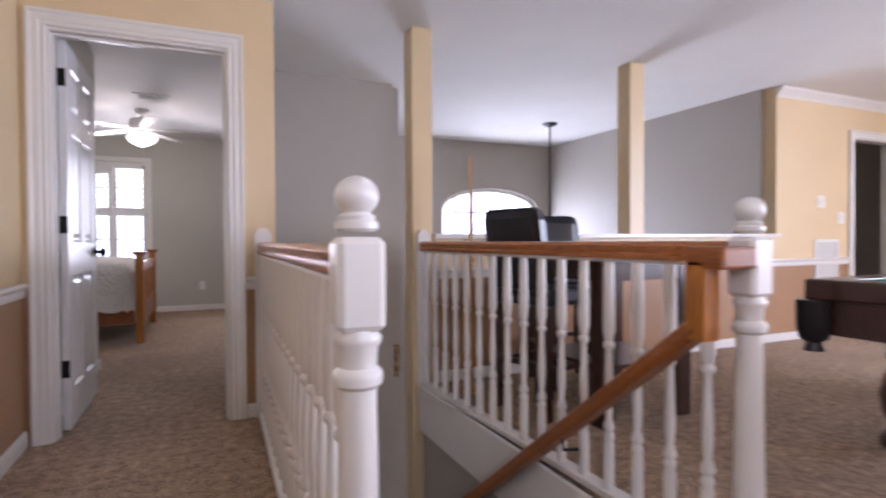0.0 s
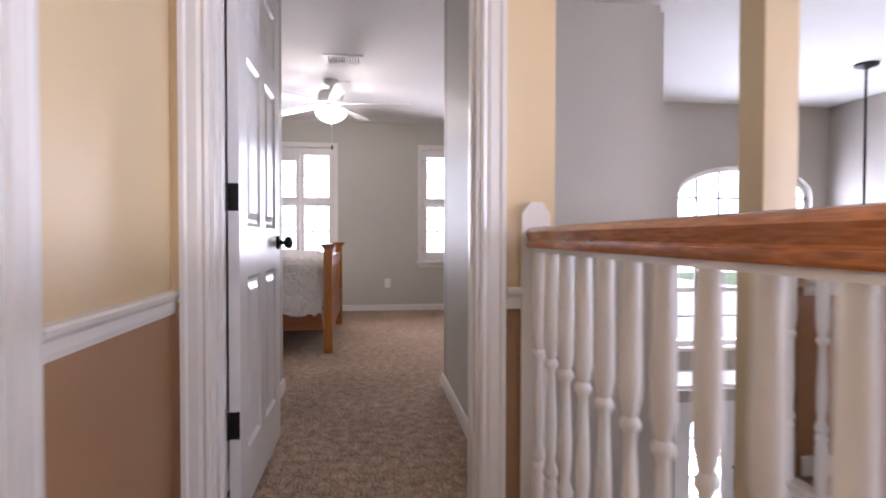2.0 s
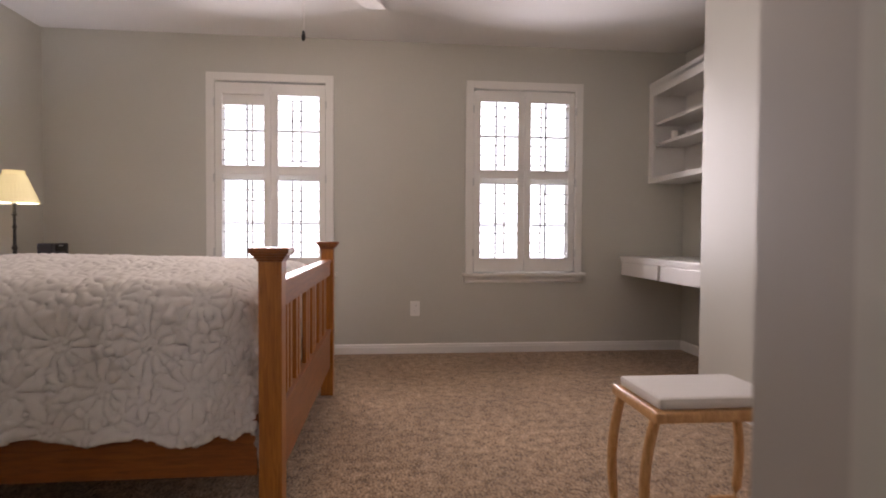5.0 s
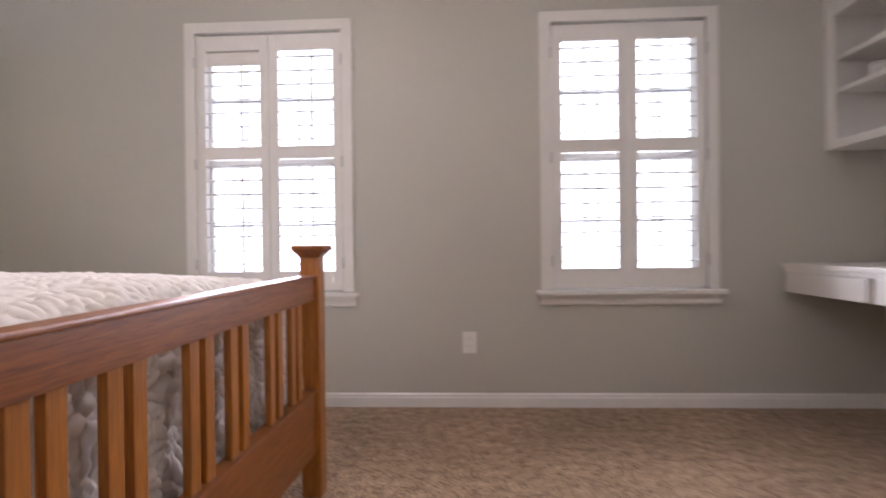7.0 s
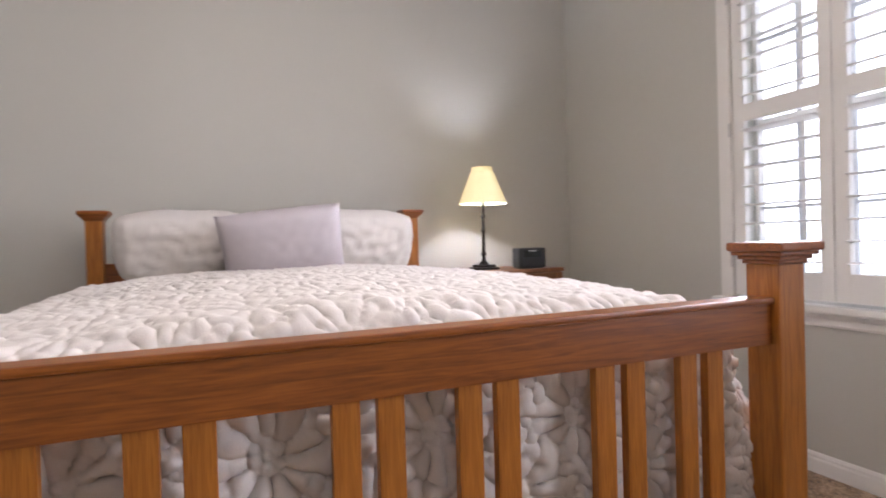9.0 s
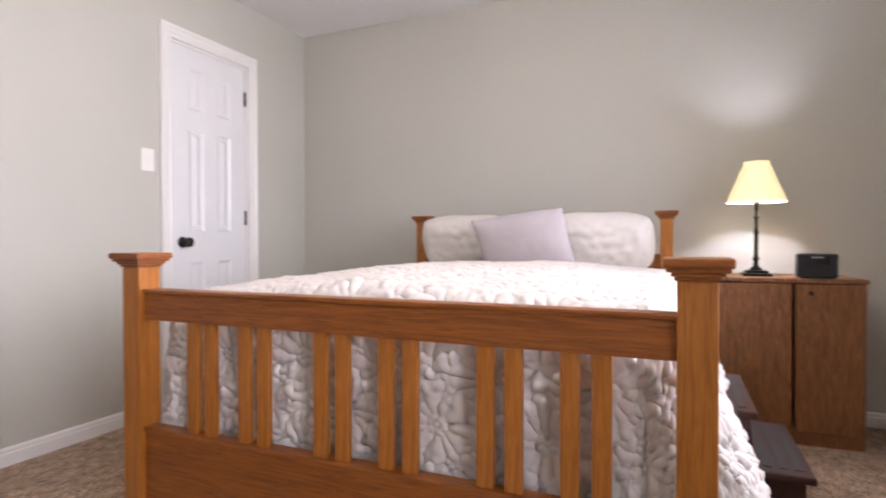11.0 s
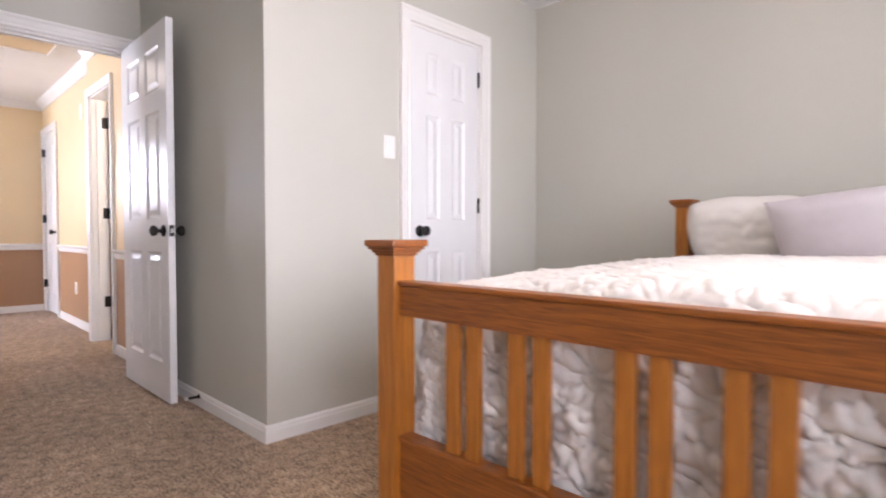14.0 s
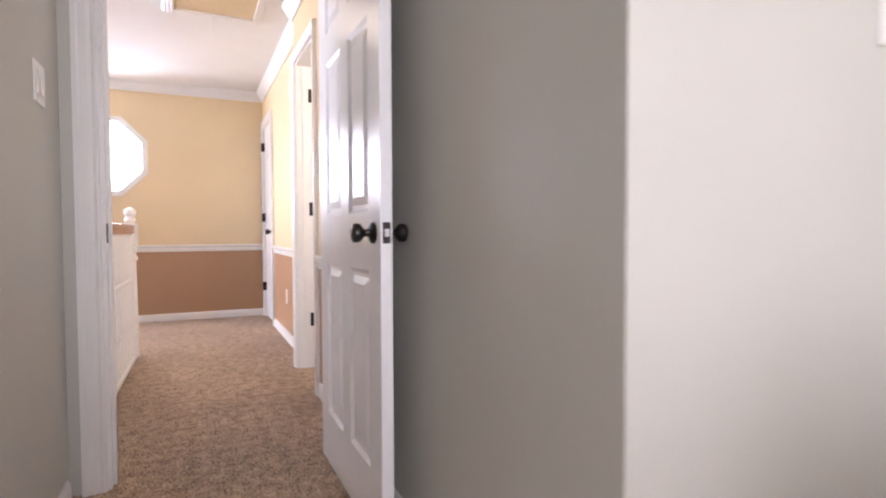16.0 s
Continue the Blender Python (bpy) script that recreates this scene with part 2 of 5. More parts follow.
def box(bm, x0, x1, y0, y1, z0, z1, bevel=0.0, slot=0):
    vs = [bm.verts.new((x, y, z)) for z in (z0, z1) for y in (y0, y1) for x in (x0, x1)]
    fs = [bm.faces.new([vs[i] for i in q]) for q in ((0, 2, 3, 1), (4, 5, 7, 6), (0, 1, 5, 4), (2, 6, 7, 3), (0, 4, 6, 2), (1, 3, 7, 5))]
    for f in fs:
        f.material_index = slot
    if bevel > 0:
        es = list({e for f in fs for e in f.edges})
        bmesh.ops.bevel(bm, geom=es, offset=bevel, segments=2, profile=0.6, affect="EDGES")
    return bm


def B(x0, x1, y0, y1, z0, z1, bevel=0.0):
    return box(bmesh.new(), x0, x1, y0, y1, z0, z1, bevel)


def boxes(rows, bevel=0.0):
    bm = bmesh.new()
    for r in rows:
        box(bm, *r, bevel)
    return bm


def lathe(profile, n=20, bm=None, at=(0, 0, 0), axis="z"):
    """Turn a profile of (radius, height) about an upright axis, closed at both ends."""
    bm = bm or bmesh.new()
    rings = []
    for r, h in profile:
        ring = []
        for k in range(n):
            a = 2 * math.pi * k / n
            p = (r * math.cos(a), r * math.sin(a), h)
            p = {"z": p, "x": (p[2], p[0], p[1]), "y": (p[0], p[2], p[1])}[axis]
            ring.append(bm.verts.new((p[0] + at[0], p[1] + at[1], p[2] + at[2])))
        rings.append(ring)
    for a, b in zip(rings, rings[1:]):
        for k in range(n):
            bm.faces.new((a[k], a[(k + 1) % n], b[(k + 1) % n], b[k]))
    bm.faces.new(rings[0][::-1])
    bm.faces.new(rings[-1])
    return bm


def sweep(section, a, b, bm=None, up=(0, 0, 1)):
    """A straight moulding from a to b; section is (sideways, up) with sideways to the left of the run."""
    bm = bm or bmesh.new()
    a, b = Vector(a), Vector(b)
    way = (b - a).normalized()
    side = Vector(up).cross(way).normalized()
    top = way.cross(side)
    rings = [[bm.verts.new(p + side * s + top * h) for s, h in section] for p in (a, b)]
    n = len(section)
    for k in range(n):
        bm.faces.new((rings[0][k], rings[0][(k + 1) % n], rings[1][(k + 1) % n], rings[1][k]))
    bm.faces.new(rings[0][::-1])
    bm.faces.new(rings[1])
    return bm


def tube(points, r, n=10, bm=None):
    """A round bar along a chain of points."""
    bm = bm or bmesh.new()
    pts = [Vector(p) for p in points]
    rings = []
    for i, p in enumerate(pts):
        way = (pts[min(i + 1, len(pts) - 1)] - pts[max(i - 1, 0)]).normalized()
        ref = Vector((0, 0, 1)) if abs(way.z) < 0.9 else Vector((1, 0, 0))
        s = way.cross(ref).normalized()
        u = s.cross(way)
        rings.append([bm.verts.new(p + r * (math.cos(2 * math.pi * k / n) * s + math.sin(2 * math.pi * k / n) * u)) for k in range(n)])
    for a, b in zip(rings, rings[1:]):
        for k in range(n):
            bm.faces.new((a[k], a[(k + 1) % n], b[(k + 1) % n], b[k]))
    bm.faces.new(rings[0][::-1])
    bm.faces.new(rings[-1])
    return bm


def structure(name, bm, material, label="", category=""):
    return tagged(part(name, bm, material), label, category, kind="structure")


# mouldings: (out from the wall, up)
BASE = [(0, 0), (0.014, 0), (0.014, 0.050), (0.011, 0.057), (0.011, 0.066), (0.006, 0.074), (0, 0.076)]
CHAIR = [(0, -0.035), (0.010, -0.033), (0.014, -0.018), (0.014, 0.004), (0.026, 0.016), (0.028, 0.028), (0.022, 0.034), (0, 0.036)]
CROWN = [(0, 0), (0, -0.095), (0.012, -0.095), (0.018, -0.075), (0.05, -0.035), (0.062, -0.022), (0.062, -0.010), (0.072, 0)]
CASE = [(0, 0), (0.018, 0), (0.020, 0.006), (0.016, 0.014), (0.018, 0.022), (0.018, 0.05), (0.022, 0.056), (0.022, 0.066), (0.018, 0.070), (0, 0.070)]


def run(name, section, a, b, label, category="trim"):
    """Moulding along a wall, from a to b with the room on the left of the run."""
    return structure(name, sweep(section, a, b), TRIM, label, category)


def casing(parent, axis, c, lo, hi, top, out, w=0.07, bottom=0.0):
    """Door or window casing: two legs and a head with a ribbed face. axis: along which the opening runs; out: the side (+1, -1) it faces."""
    rib = [(0, 0), (0.016, 0), (0.019, 0.008), (0.015, 0.018), (0.019, 0.030), (0.019, w - 0.022), (0.024, w - 0.014), (0.024, w), (0, w)]
    def pt(s, z):
        return (s, c, z) if axis == "x" else (c, s, z)
    def piece(name, s0, z0, s1, z1, along):
        bm = bmesh.new()
        vs = []
        for end in (0, 1):
            ring = []
            for d, t in rib:
                if along == "z":
                    s = s0 + t * (1 if s1 > s0 else -1)
                    z = z0 if end == 0 else z1 + t
                    p = list(pt(s, z))
                else:
                    z = z0 + t
                    s = (s0 - t) if end == 0 else (s1 + t)
                    p = list(pt(s, z))
                p[1 if axis == "x" else 0] += out * d
                ring.append(bm.verts.new(p))
            vs.append(ring)
        n = len(rib)
        for k in range(n):
            bm.faces.new((vs[0][k], vs[0][(k + 1) % n], vs[1][(k + 1) % n], vs[1][k]))
        bm.faces.new(vs[0][::-1])
        bm.faces.new(vs[1])
        part(name, bm, TRIM, parent)
    piece("casing_leg", lo, bottom, lo - w, top, "z")
    piece("casing_leg", hi, bottom, hi + w, top, "z")
    piece("casing_head", lo, top, hi, top, "x")


def panel_door(parent, w, h, t=0.035):
    """Six-panel slab from the hinge edge at x=0 to x=w, centred on y=0, with raised panels on both faces."""
    bm = bmesh.new()
    st, mid = 0.115, 0.10
    box(bm, 0, w, -t / 2 + 0.009, t / 2 - 0.009, 0, h)
    rows = [(0.0, 0.20), (0.80, 0.975), (1.56, 1.67), (h - 0.115, h)]
    xs = [(st, w / 2 - mid / 2), (w / 2 + mid / 2, w - st)]
    for s in (-1, 1):
        y0, y1 = sorted((s * (t / 2 - 0.0089), s * t / 2))
        box(bm, 0, st, y0, y1, 0, h)
        box(bm, w - st, w, y0, y1, 0, h)
        for z0, z1 in rows:
            box(bm, st, w - st, y0, y1, z0, z1)
        for (a, z0), (z1, b) in zip(rows, rows[1:]):
            box(bm, w / 2 - mid / 2, w / 2 + mid / 2, y0, y1, z0, z1)
            for x0, x1 in xs:
                ya, yb = s * (t / 2 - 0.0088), s * (t / 2 - 0.0015)
                for (i0, i1, ya_, yb_) in ((0.0, 0.014, s * t / 2, s * (t / 2 - 0.0088)), (0.026, 0.05, ya, yb)):
                    o = [bm.verts.new(p) for p in ((x0 + i0, ya_, z0 + i0), (x1 - i0, ya_, z0 + i0), (x1 - i0, ya_, z1 - i0), (x0 + i0, ya_, z1 - i0))]
                    n = [bm.verts.new(p) for p in ((x0 + i1, yb_, z0 + i1), (x1 - i1, yb_, z0 + i1), (x1 - i1, yb_, z1 - i1), (x0 + i1, yb_, z1 - i1))]
                    for k in range(4):
                        bm.faces.new((o[k], o[(k + 1) % 4], n[(k + 1) % 4], n[k]))
                    if i0 > 0:
                        bm.faces.new(n)
    return part("slab", bm, DOORP, parent)


def knob(parent, x, z, y, s):
    """Round knob with its rose on the face at y, pointing along s."""
    prof = [(0.031, 0), (0.032, 0.004), (0.026, 0.010), (0.012, 0.014), (0.010, 0.028), (0.016, 0.034), (0.026, 0.042), (0.0285, 0.052), (0.026, 0.062), (0.014, 0.068), (0.001, 0.069)]
    part("knob", lathe([(r, s * h) for r, h in prof], 20, at=(x, y, z), axis="y"), BLACK, parent, "dark bronze knob", smooth=True)


def plate(name, label, category, x, y, z, face, w=0.075, h=0.118, kind="switch"):
    """Wall plate facing a direction: n, s, e or w."""
    turn = {"s": 0, "e": 90, "n": 180, "w": -90}[face]
    t = thing(name, label, category, (x, y, z), turn)
    part("cover", B(-w / 2, w / 2, -0.006, 0, -h / 2, h / 2, 0.002), PLATE, t)
    n = max(1, round(w / 0.07))
    for i in range(n):
        cx = (i - (n - 1) / 2) * 0.046
        if kind == "switch":
            part("rocker", B(cx - 0.016, cx + 0.016, -0.010, -0.0058, -0.033, 0.033, 0.001), PLATE, t)
        else:
            for dz in (-0.02, 0.02):
                o = part("socket", B(cx - 0.016, cx + 0.016, -0.008, -0.0058, dz - 0.014, dz + 0.014, 0.001), PLATE, t)
                part("slots", boxes([(cx - 0.008, cx - 0.006, -0.0086, -0.0079, dz - 0.004, dz + 0.006), (cx + 0.006, cx + 0.008, -0.0086, -0.0079, dz - 0.004, dz + 0.006)]), VDARK, o)
    return t

# ---- structure: floors and ceilings ----
H = 2.44
XW, XE, YN, YC = -2.485, 1.873, 8.60, 4.945   # bedroom: west, east, north, closet wall
HW, YD = -0.535, 3.20                          # hall's west wall, the wall with the bedroom's door
structure("floor", boxes([(-2.70, 1.96, -0.86, 1.0, -0.30, 0), (1.96, 8.0, -4.2, 1.0, -0.30, 0), (-2.70, 0.64, 1.0, 9.0, -0.30, 0), (0.64, 1.97, 4.85, 7.21, -0.30, 0), (0.64, 2.62, 7.21, 9.0, -0.30, 0),
                          (1.62, 8.0, 1.0, 3.42, -0.30, 0)]), CARPET, "speckled beige cut-pile carpet, slightly trodden", "carpet")
structure("ceiling", boxes([(-2.9, 8.2, -0.86, 9.1, H, H + 0.15), (1.9, 8.2, -4.2, -0.86, H, H + 0.15)]), CEIL, "flat white textured ceiling", "ceiling")
structure("ground", B(-400, 400, -400, 400, -3.35, -3.05), GRASS, "green lawn outside the house", "lawn")
structure("floor_entry", B(-0.5, 5.6, 1.0, 7.25, -3.05, -2.80), TILE, "pale stone floor of the entry hall below", "floor")

# bedroom walls
w1, w2 = (-1.245, -0.445), (0.715, 1.55)
WB, WT = 0.64, 2.095
structure("wall_north", boxes([(XW - 0.12, w1[0], YN, YN + 0.16, 0, H), (w1[1], w2[0], YN, YN + 0.16, 0, H), (w2[1], 2.60, YN, YN + 0.16, 0, H),
                               (w1[0], w1[1], YN, YN + 0.16, 0, WB), (w1[0], w1[1], YN, YN + 0.16, WT, H),
                               (w2[0], w2[1], YN, YN + 0.16, 0, WB), (w2[0], w2[1], YN, YN + 0.16, WT, H)]), WALL, "smooth greige painted wall with two windows", "wall")
structure("wall_west", B(XW - 0.12, XW, YC - 0.12, YN, 0, H), WALL, "smooth greige painted wall behind the bed", "wall")
CL0, CL1 = -1.905, -1.313
structure("wall_closet", boxes([(XW, CL0, YC - 0.12, YC, 0, H), (CL1, -0.49, YC - 0.12, YC, 0, H), (CL0, CL1, YC - 0.12, YC, 2.05, H)]), WALL,
          "light greige wall around the closet door", "wall")
structure("wall_closet_back", B(XW, -0.62, YC - 0.85, YC - 0.78, 0, H), WALL, "plain wall at the back of the closet", "wall")
structure("wall_passage_west", B(-0.61, -0.49, 3.32, YC - 0.12, 0, H), WALL, "greige satin wall behind the open door", "wall")
structure("wall_passage_east", B(0.515, 0.63, 3.32, 4.80, 0, H), [WALL], "greige satin wall beside the entry passage", "wall")
# Darker foyer paint, which also carries the shade on this south face.
structure("wall_south_east", B(0.515, 1.89, 4.80, 4.945, -2.80, H), FOYER, "plain greige wall", "wall")
structure("wall_east", B(XE, XE + 0.10, 4.946, 7.33, -0.3, H), WALL, "plain greige wall beside the desk niche", "wall")
structure("wall_niche", boxes([(XE + 0.10, 2.60, 7.21, 7.33, 0, H), (2.475, 2.60, 7.33, YN, 0, H)]), WALL, "greige wall of the desk niche", "wall")

# hall walls in two colours, parted by the chair rail
RZ = 0.755
HS = HW - 0.085                               # the hall's wall is set back past the bathroom door


def two_tone(name, rows, label):
    """Wall boxes (x0, x1, y0, y1, z0, z1) cut at the chair rail into cream above and brown below."""
    bm = bmesh.new()
    for x0, x1, y0, y1, z0, z1 in rows:
        if z0 < RZ < z1:
            box(bm, x0, x1, y0, y1, z0, RZ, slot=1)
            box(bm, x0, x1, y0, y1, RZ, z1, slot=0)
        else:
            box(bm, x0, x1, y0, y1, z0, z1, slot=0 if z0 >= RZ else 1)
    return structure(name, bm, [CREAM, BROWN], label, "wall")


BD0, BD1 = 1.83, 2.465        # bath door along y
HC0, HC1 = -0.66, 0.0        # hall closet door along y
DX0, DX1 = -0.431, 0.405     # bedroom door along x
DT = 2.05
two_tone("wall_hall_west", [(HW - 0.12, HW, BD1, YD, 0, H), (HW - 0.12, HW, BD0, BD1, DT, H), (HW - 0.12, HW, BD0 - 0.069, BD0, 0, H), (HS - 0.12, HS, HC1, BD0 - 0.069, 0, H), (HS - 0.12, HS, HC0, HC1, DT, H),
                            (HS - 0.12, HS, -0.86, HC0, 0, H)], "cream upper and brown lower painted hall wall")
structure("wall_bedroom_inner", boxes([(-0.61, DX0, 3.27, 3.32, 0, H), (DX1, 0.63, 3.27, 3.32, 0, H), (DX0, DX1, 3.27, 3.32, DT, H)]), WALL, "greige wall around the bedroom doorway", "wall")
two_tone("wall_bedroom_door", [(HW - 0.12, DX0, YD, 3.27, 0, H), (DX1, 0.645, YD, 3.27, 0, H), (DX0, DX1, YD, 3.27, DT, H)], "cream and brown wall around the bedroom doorway")
OC, OR = (0.90, 1.685), 0.345


def octagon_wall():
    """The hall's end wall with an eight-sided hole through it."""
    bm = bmesh.new()
    x0, x1, zt, zb = 0.30, 1.50, H, RZ
    ring = [(OC[0] + OR / math.cos(math.pi / 8) * math.cos(math.pi / 8 + k * math.pi / 4), OC[1] + OR / math.cos(math.pi / 8) * math.sin(math.pi / 8 + k * math.pi / 4)) for k in range(8)]
    outer = [(x1, ring[0][1]), (ring[1][0], zt), (ring[2][0], zt), (x0, ring[3][1]), (x0, ring[4][1]), (ring[5][0], zb), (ring[6][0], zb), (x1, ring[7][1])]
    corners = {0: (x1, zt), 2: (x0, zt), 4: (x0, zb), 6: (x1, zb)}
    vf = {}
    def v(p, y):
        key = (round(p[0], 4), round(p[1], 4), y)
        if key not in vf:
            vf[key] = bm.verts.new((p[0], y, p[1]))
        return vf[key]
    for y in (-0.86, -0.74):
        for k in range(8):
            j = (k + 1) % 8
            loop = [ring[k], outer[k]] + ([corners[k]] if k in corners else []) + [outer[j], ring[j]]
            bm.faces.new([v(p, y) for p in loop])
    for k in range(8):
        j = (k + 1) % 8
        bm.faces.new([v(ring[k], -0.86), v(ring[j], -0.86), v(ring[j], -0.74), v(ring[k], -0.74)])
    box(bm, HS - 0.12, x0, -0.86, -0.74, RZ, H)
    box(bm, x1, 1.9, -0.86, -0.74, RZ, H)
    box(bm, HS - 0.12, 1.9, -0.86, -0.74, 0, RZ, slot=1)
    return bm


structure("wall_hall_end", octagon_wall(), [CREAM, BROWN], "cream and brown end wall with an eight-sided window", "wall")
two_tone("wall_game_west", [(1.9, 2.02, -4.2, -0.74, 0, H)], "cream and brown wall at the stair lobby")
two_tone("wall_game_south", [(2.02, 8.0, -4.2, -4.08, 0, H)], "cream and brown wall of the game room")
# The opening in this unseen wall is made up for the fill lamp.
two_tone("wall_game_east", [(7.9, 8.02, -4.08, 3.6, 0, 0.65), (7.9, 8.02, -4.08, -2.45, 0.65, H), (7.9, 8.02, 0.05, 3.6, 0.65, H), (7.9, 8.02, -2.45, 0.05, 2.15, H)], "cream and brown wall of the game room")
GD0, GD1 = 6.50, 7.26
two_tone("wall_game_north", [(5.30, GD0, 3.45, 3.57, 0, H), (GD1, 7.9, 3.45, 3.57, 0, H), (GD0, GD1, 3.45, 3.57, DT, H)], "orange-cream and brown wall of the game room")
two_tone("wall_half", [(1.74, 5.30, 3.45, 3.57, 0, 1.0)], "low cream and brown wall that overlooks the foyer")
structure("trim_half_wall_cap", B(1.72, 5.30, 3.40, 3.62, 1.0, 1.035, 0.006), TRIM, "white cap on the low wall", "trim")

# foyer
FY, FX = 7.10, 5.24


def arch_wall():
    """The foyer's front wall with an arched upper window, a transom and a doorway."""
    bm = bmesh.new()
    x0, x1, zs, zb = 3.40, 5.04, 1.42, -0.26
    y0, y1 = FY, FY + 0.16
    box(bm, 1.976, x0, y0, y1, -2.80, H)
    box(bm, x1, FX + 0.14, y0, y1, -2.80, H)
    n, cx, hw, rise = 16, (x0 + x1) / 2, (x1 - x0) / 2, 0.34
    pts = [(cx - hw * math.cos(math.pi * k / n), zs + rise * math.sin(math.pi * k / n) ** 0.85) for k in range(n + 1)]
    for (xa, za), (xb, zb_) in zip(pts, pts[1:]):
        q = [bm.verts.new(p) for p in ((xa, y0, za), (xb, y0, zb_), (xb, y0, H), (xa, y0, H), (xa, y1, za), (xb, y1, zb_), (xb, y1, H), (xa, y1, H))]
        for f in ((0, 1, 2, 3), (4, 5, 6, 7), (0, 1, 5, 4)):
            bm.faces.new([q[i] for i in f])
    box(bm, x0, x1, y0, y1, -0.52, zb)
    box(bm, x0, x1, y0, y1, -0.88, -0.75)
    return bm, pts


bm, ARCH = arch_wall()
structure("wall_foyer_front", bm, FOYER, "tall taupe foyer wall with an arched window", "wall")
structure("wall_foyer_east", B(FX, FX + 0.14, 3.57, FY, -2.80, H), FOYER, "tall taupe foyer wall", "wall")
structure("wall_foyer_west", boxes([(0.50, 0.63, 1.0, 4.80, -2.80, -0.30)]), FOYER, "tall taupe wall beside the stairs", "wall")
structure("wall_foyer_side", boxes([(1.975, 2.0, 4.945, FY, -2.80, H), (1.893, 1.975, 4.90, 4.945, -2.80, H)]), FOYER, "tall taupe foyer wall", "wall")
structure("wall_stair_east", B(1.64, 1.76, 1.0, 3.42, -2.80, -0.02), FOYER, "taupe wall below the balustrade", "wall")
structure("wall_under_loft", B(1.76, 5.30, 3.45, 3.57, -2.80, 0), FOYER, "taupe wall under the loft edge", "wall")
structure("wall_stair_south", B(0.58, 1.64, 0.86, 1.0, -2.80, -0.30), FOYER, "plain wall under the landing", "wall")
for k, px in enumerate((1.645, 3.555)):
    structure("trim_post", boxes([(px - 0.075, px + 0.075, 3.44, 3.59, -2.8 if k == 0 else 1.035, H)], 0.004), [CREAM], "square cream painted post up to the ceiling", "post")

# bathroom shell
structure("wall_bath", boxes([(-2.27, -2.15, 0.4, 3.0, 0, H), (-2.27, HW - 0.12, 2.97, 3.09, 0, H), (-2.27, HW - 0.12, 0.33, 0.45, 0, H)]), PAPER, "tan mottled wallpaper wall of the bathroom", "wall")
# closing walls, never seen from the path
structure("wall_outer", boxes([(-2.82, -2.70, -0.98, 9.0, -0.3, H), (-2.70, HS - 0.12, -0.98, -0.86, 0, H)]), FOYER, "plain closing wall", "wall")

# mouldings
LB, LC, LK = "white painted baseboard", "white painted chair rail", "white crown moulding"
run("baseboard", BASE, (2.475, YN, 0), (XW, YN, 0), LB)
run("baseboard", BASE, (XW, YN, 0), (XW, YC, 0), LB)
run("baseboard", BASE, (XW, YC, 0), (CL0 - 0.07, YC, 0), LB)
run("baseboard", BASE, (CL1 + 0.07, YC, 0), (-0.4775, YC, 0), LB)
run("baseboard", BASE, (-0.49, YC + 0.0125, 0), (-0.49, 3.35, 0), LB)
run("baseboard", BASE, (0.515, 3.36, 0), (0.515, 4.9575, 0), LB)
run("baseboard", BASE, (0.5025, 4.945, 0), (XE, 4.945, 0), LB)
run("baseboard", BASE, (XE, 4.945, 0), (XE, 7.3425, 0), LB)
run("baseboard", BASE, (XE, 7.33, 0), (2.475, 7.33, 0), LB)
run("baseboard", BASE, (2.475, 7.33, 0), (2.475, YN, 0), LB)
for nm, sec, z, lab in (("baseboard", BASE, 0, LB), ("trim_chair_rail", CHAIR, RZ, LC)):
    run(nm, sec, (HW, YD, z), (HW, BD1 + 0.054, z), lab)
    run(nm, sec, (HS, BD0 - 0.07, z), (HS, HC1 + 0.07, z), lab)
    run(nm, sec, (HS, -0.74, z), (1.9, -0.74, z), lab)
    run(nm, sec, (0.645, YD, z), (DX1 + 0.08, YD, z), lab)
    run(nm, sec, (GD0 - 0.07, 3.45, z), (1.76, 3.45, z), lab)
    run(nm, sec, (7.9, 3.45, z), (GD1 + 0.07, 3.45, z), lab)
run("trim_crown", CROWN, (HW, YD, H), (HW, BD0 - 0.07, H), LK)
run("trim_crown", CROWN, (HS, BD0 - 0.07, H), (HS, -0.74, H), LK)
run("trim_crown", CROWN, (HS, -0.74, H), (1.9, -0.74, H), LK)
run("trim_crown", CROWN, (7.9, 3.45, H), (5.30, 3.45, H), LK)
run("trim_crown", CROWN, (0.64, YD, H), (HW, YD, H), LK)

# ---- doors ----


def jamb(parent, axis, lo, hi, a, b, top, t=0.02):
    """Jamb lining of an opening through a wall from a to b, inside the opening lo..hi."""
    rows = [(lo - 0.001, lo + t, a, b, 0, top), (hi - t, hi + 0.001, a, b, 0, top), (lo + t, hi - t, a, b, top - t, top)]
    for k, (p, q, r, s, z0, z1) in enumerate(rows):
        nm = "jamb_head" if k == 2 else "jamb_side"
        part(nm, B(p, q, r, s, z0, z1) if axis == "x" else B(r, s, p, q, z0, z1), TRIM, parent)


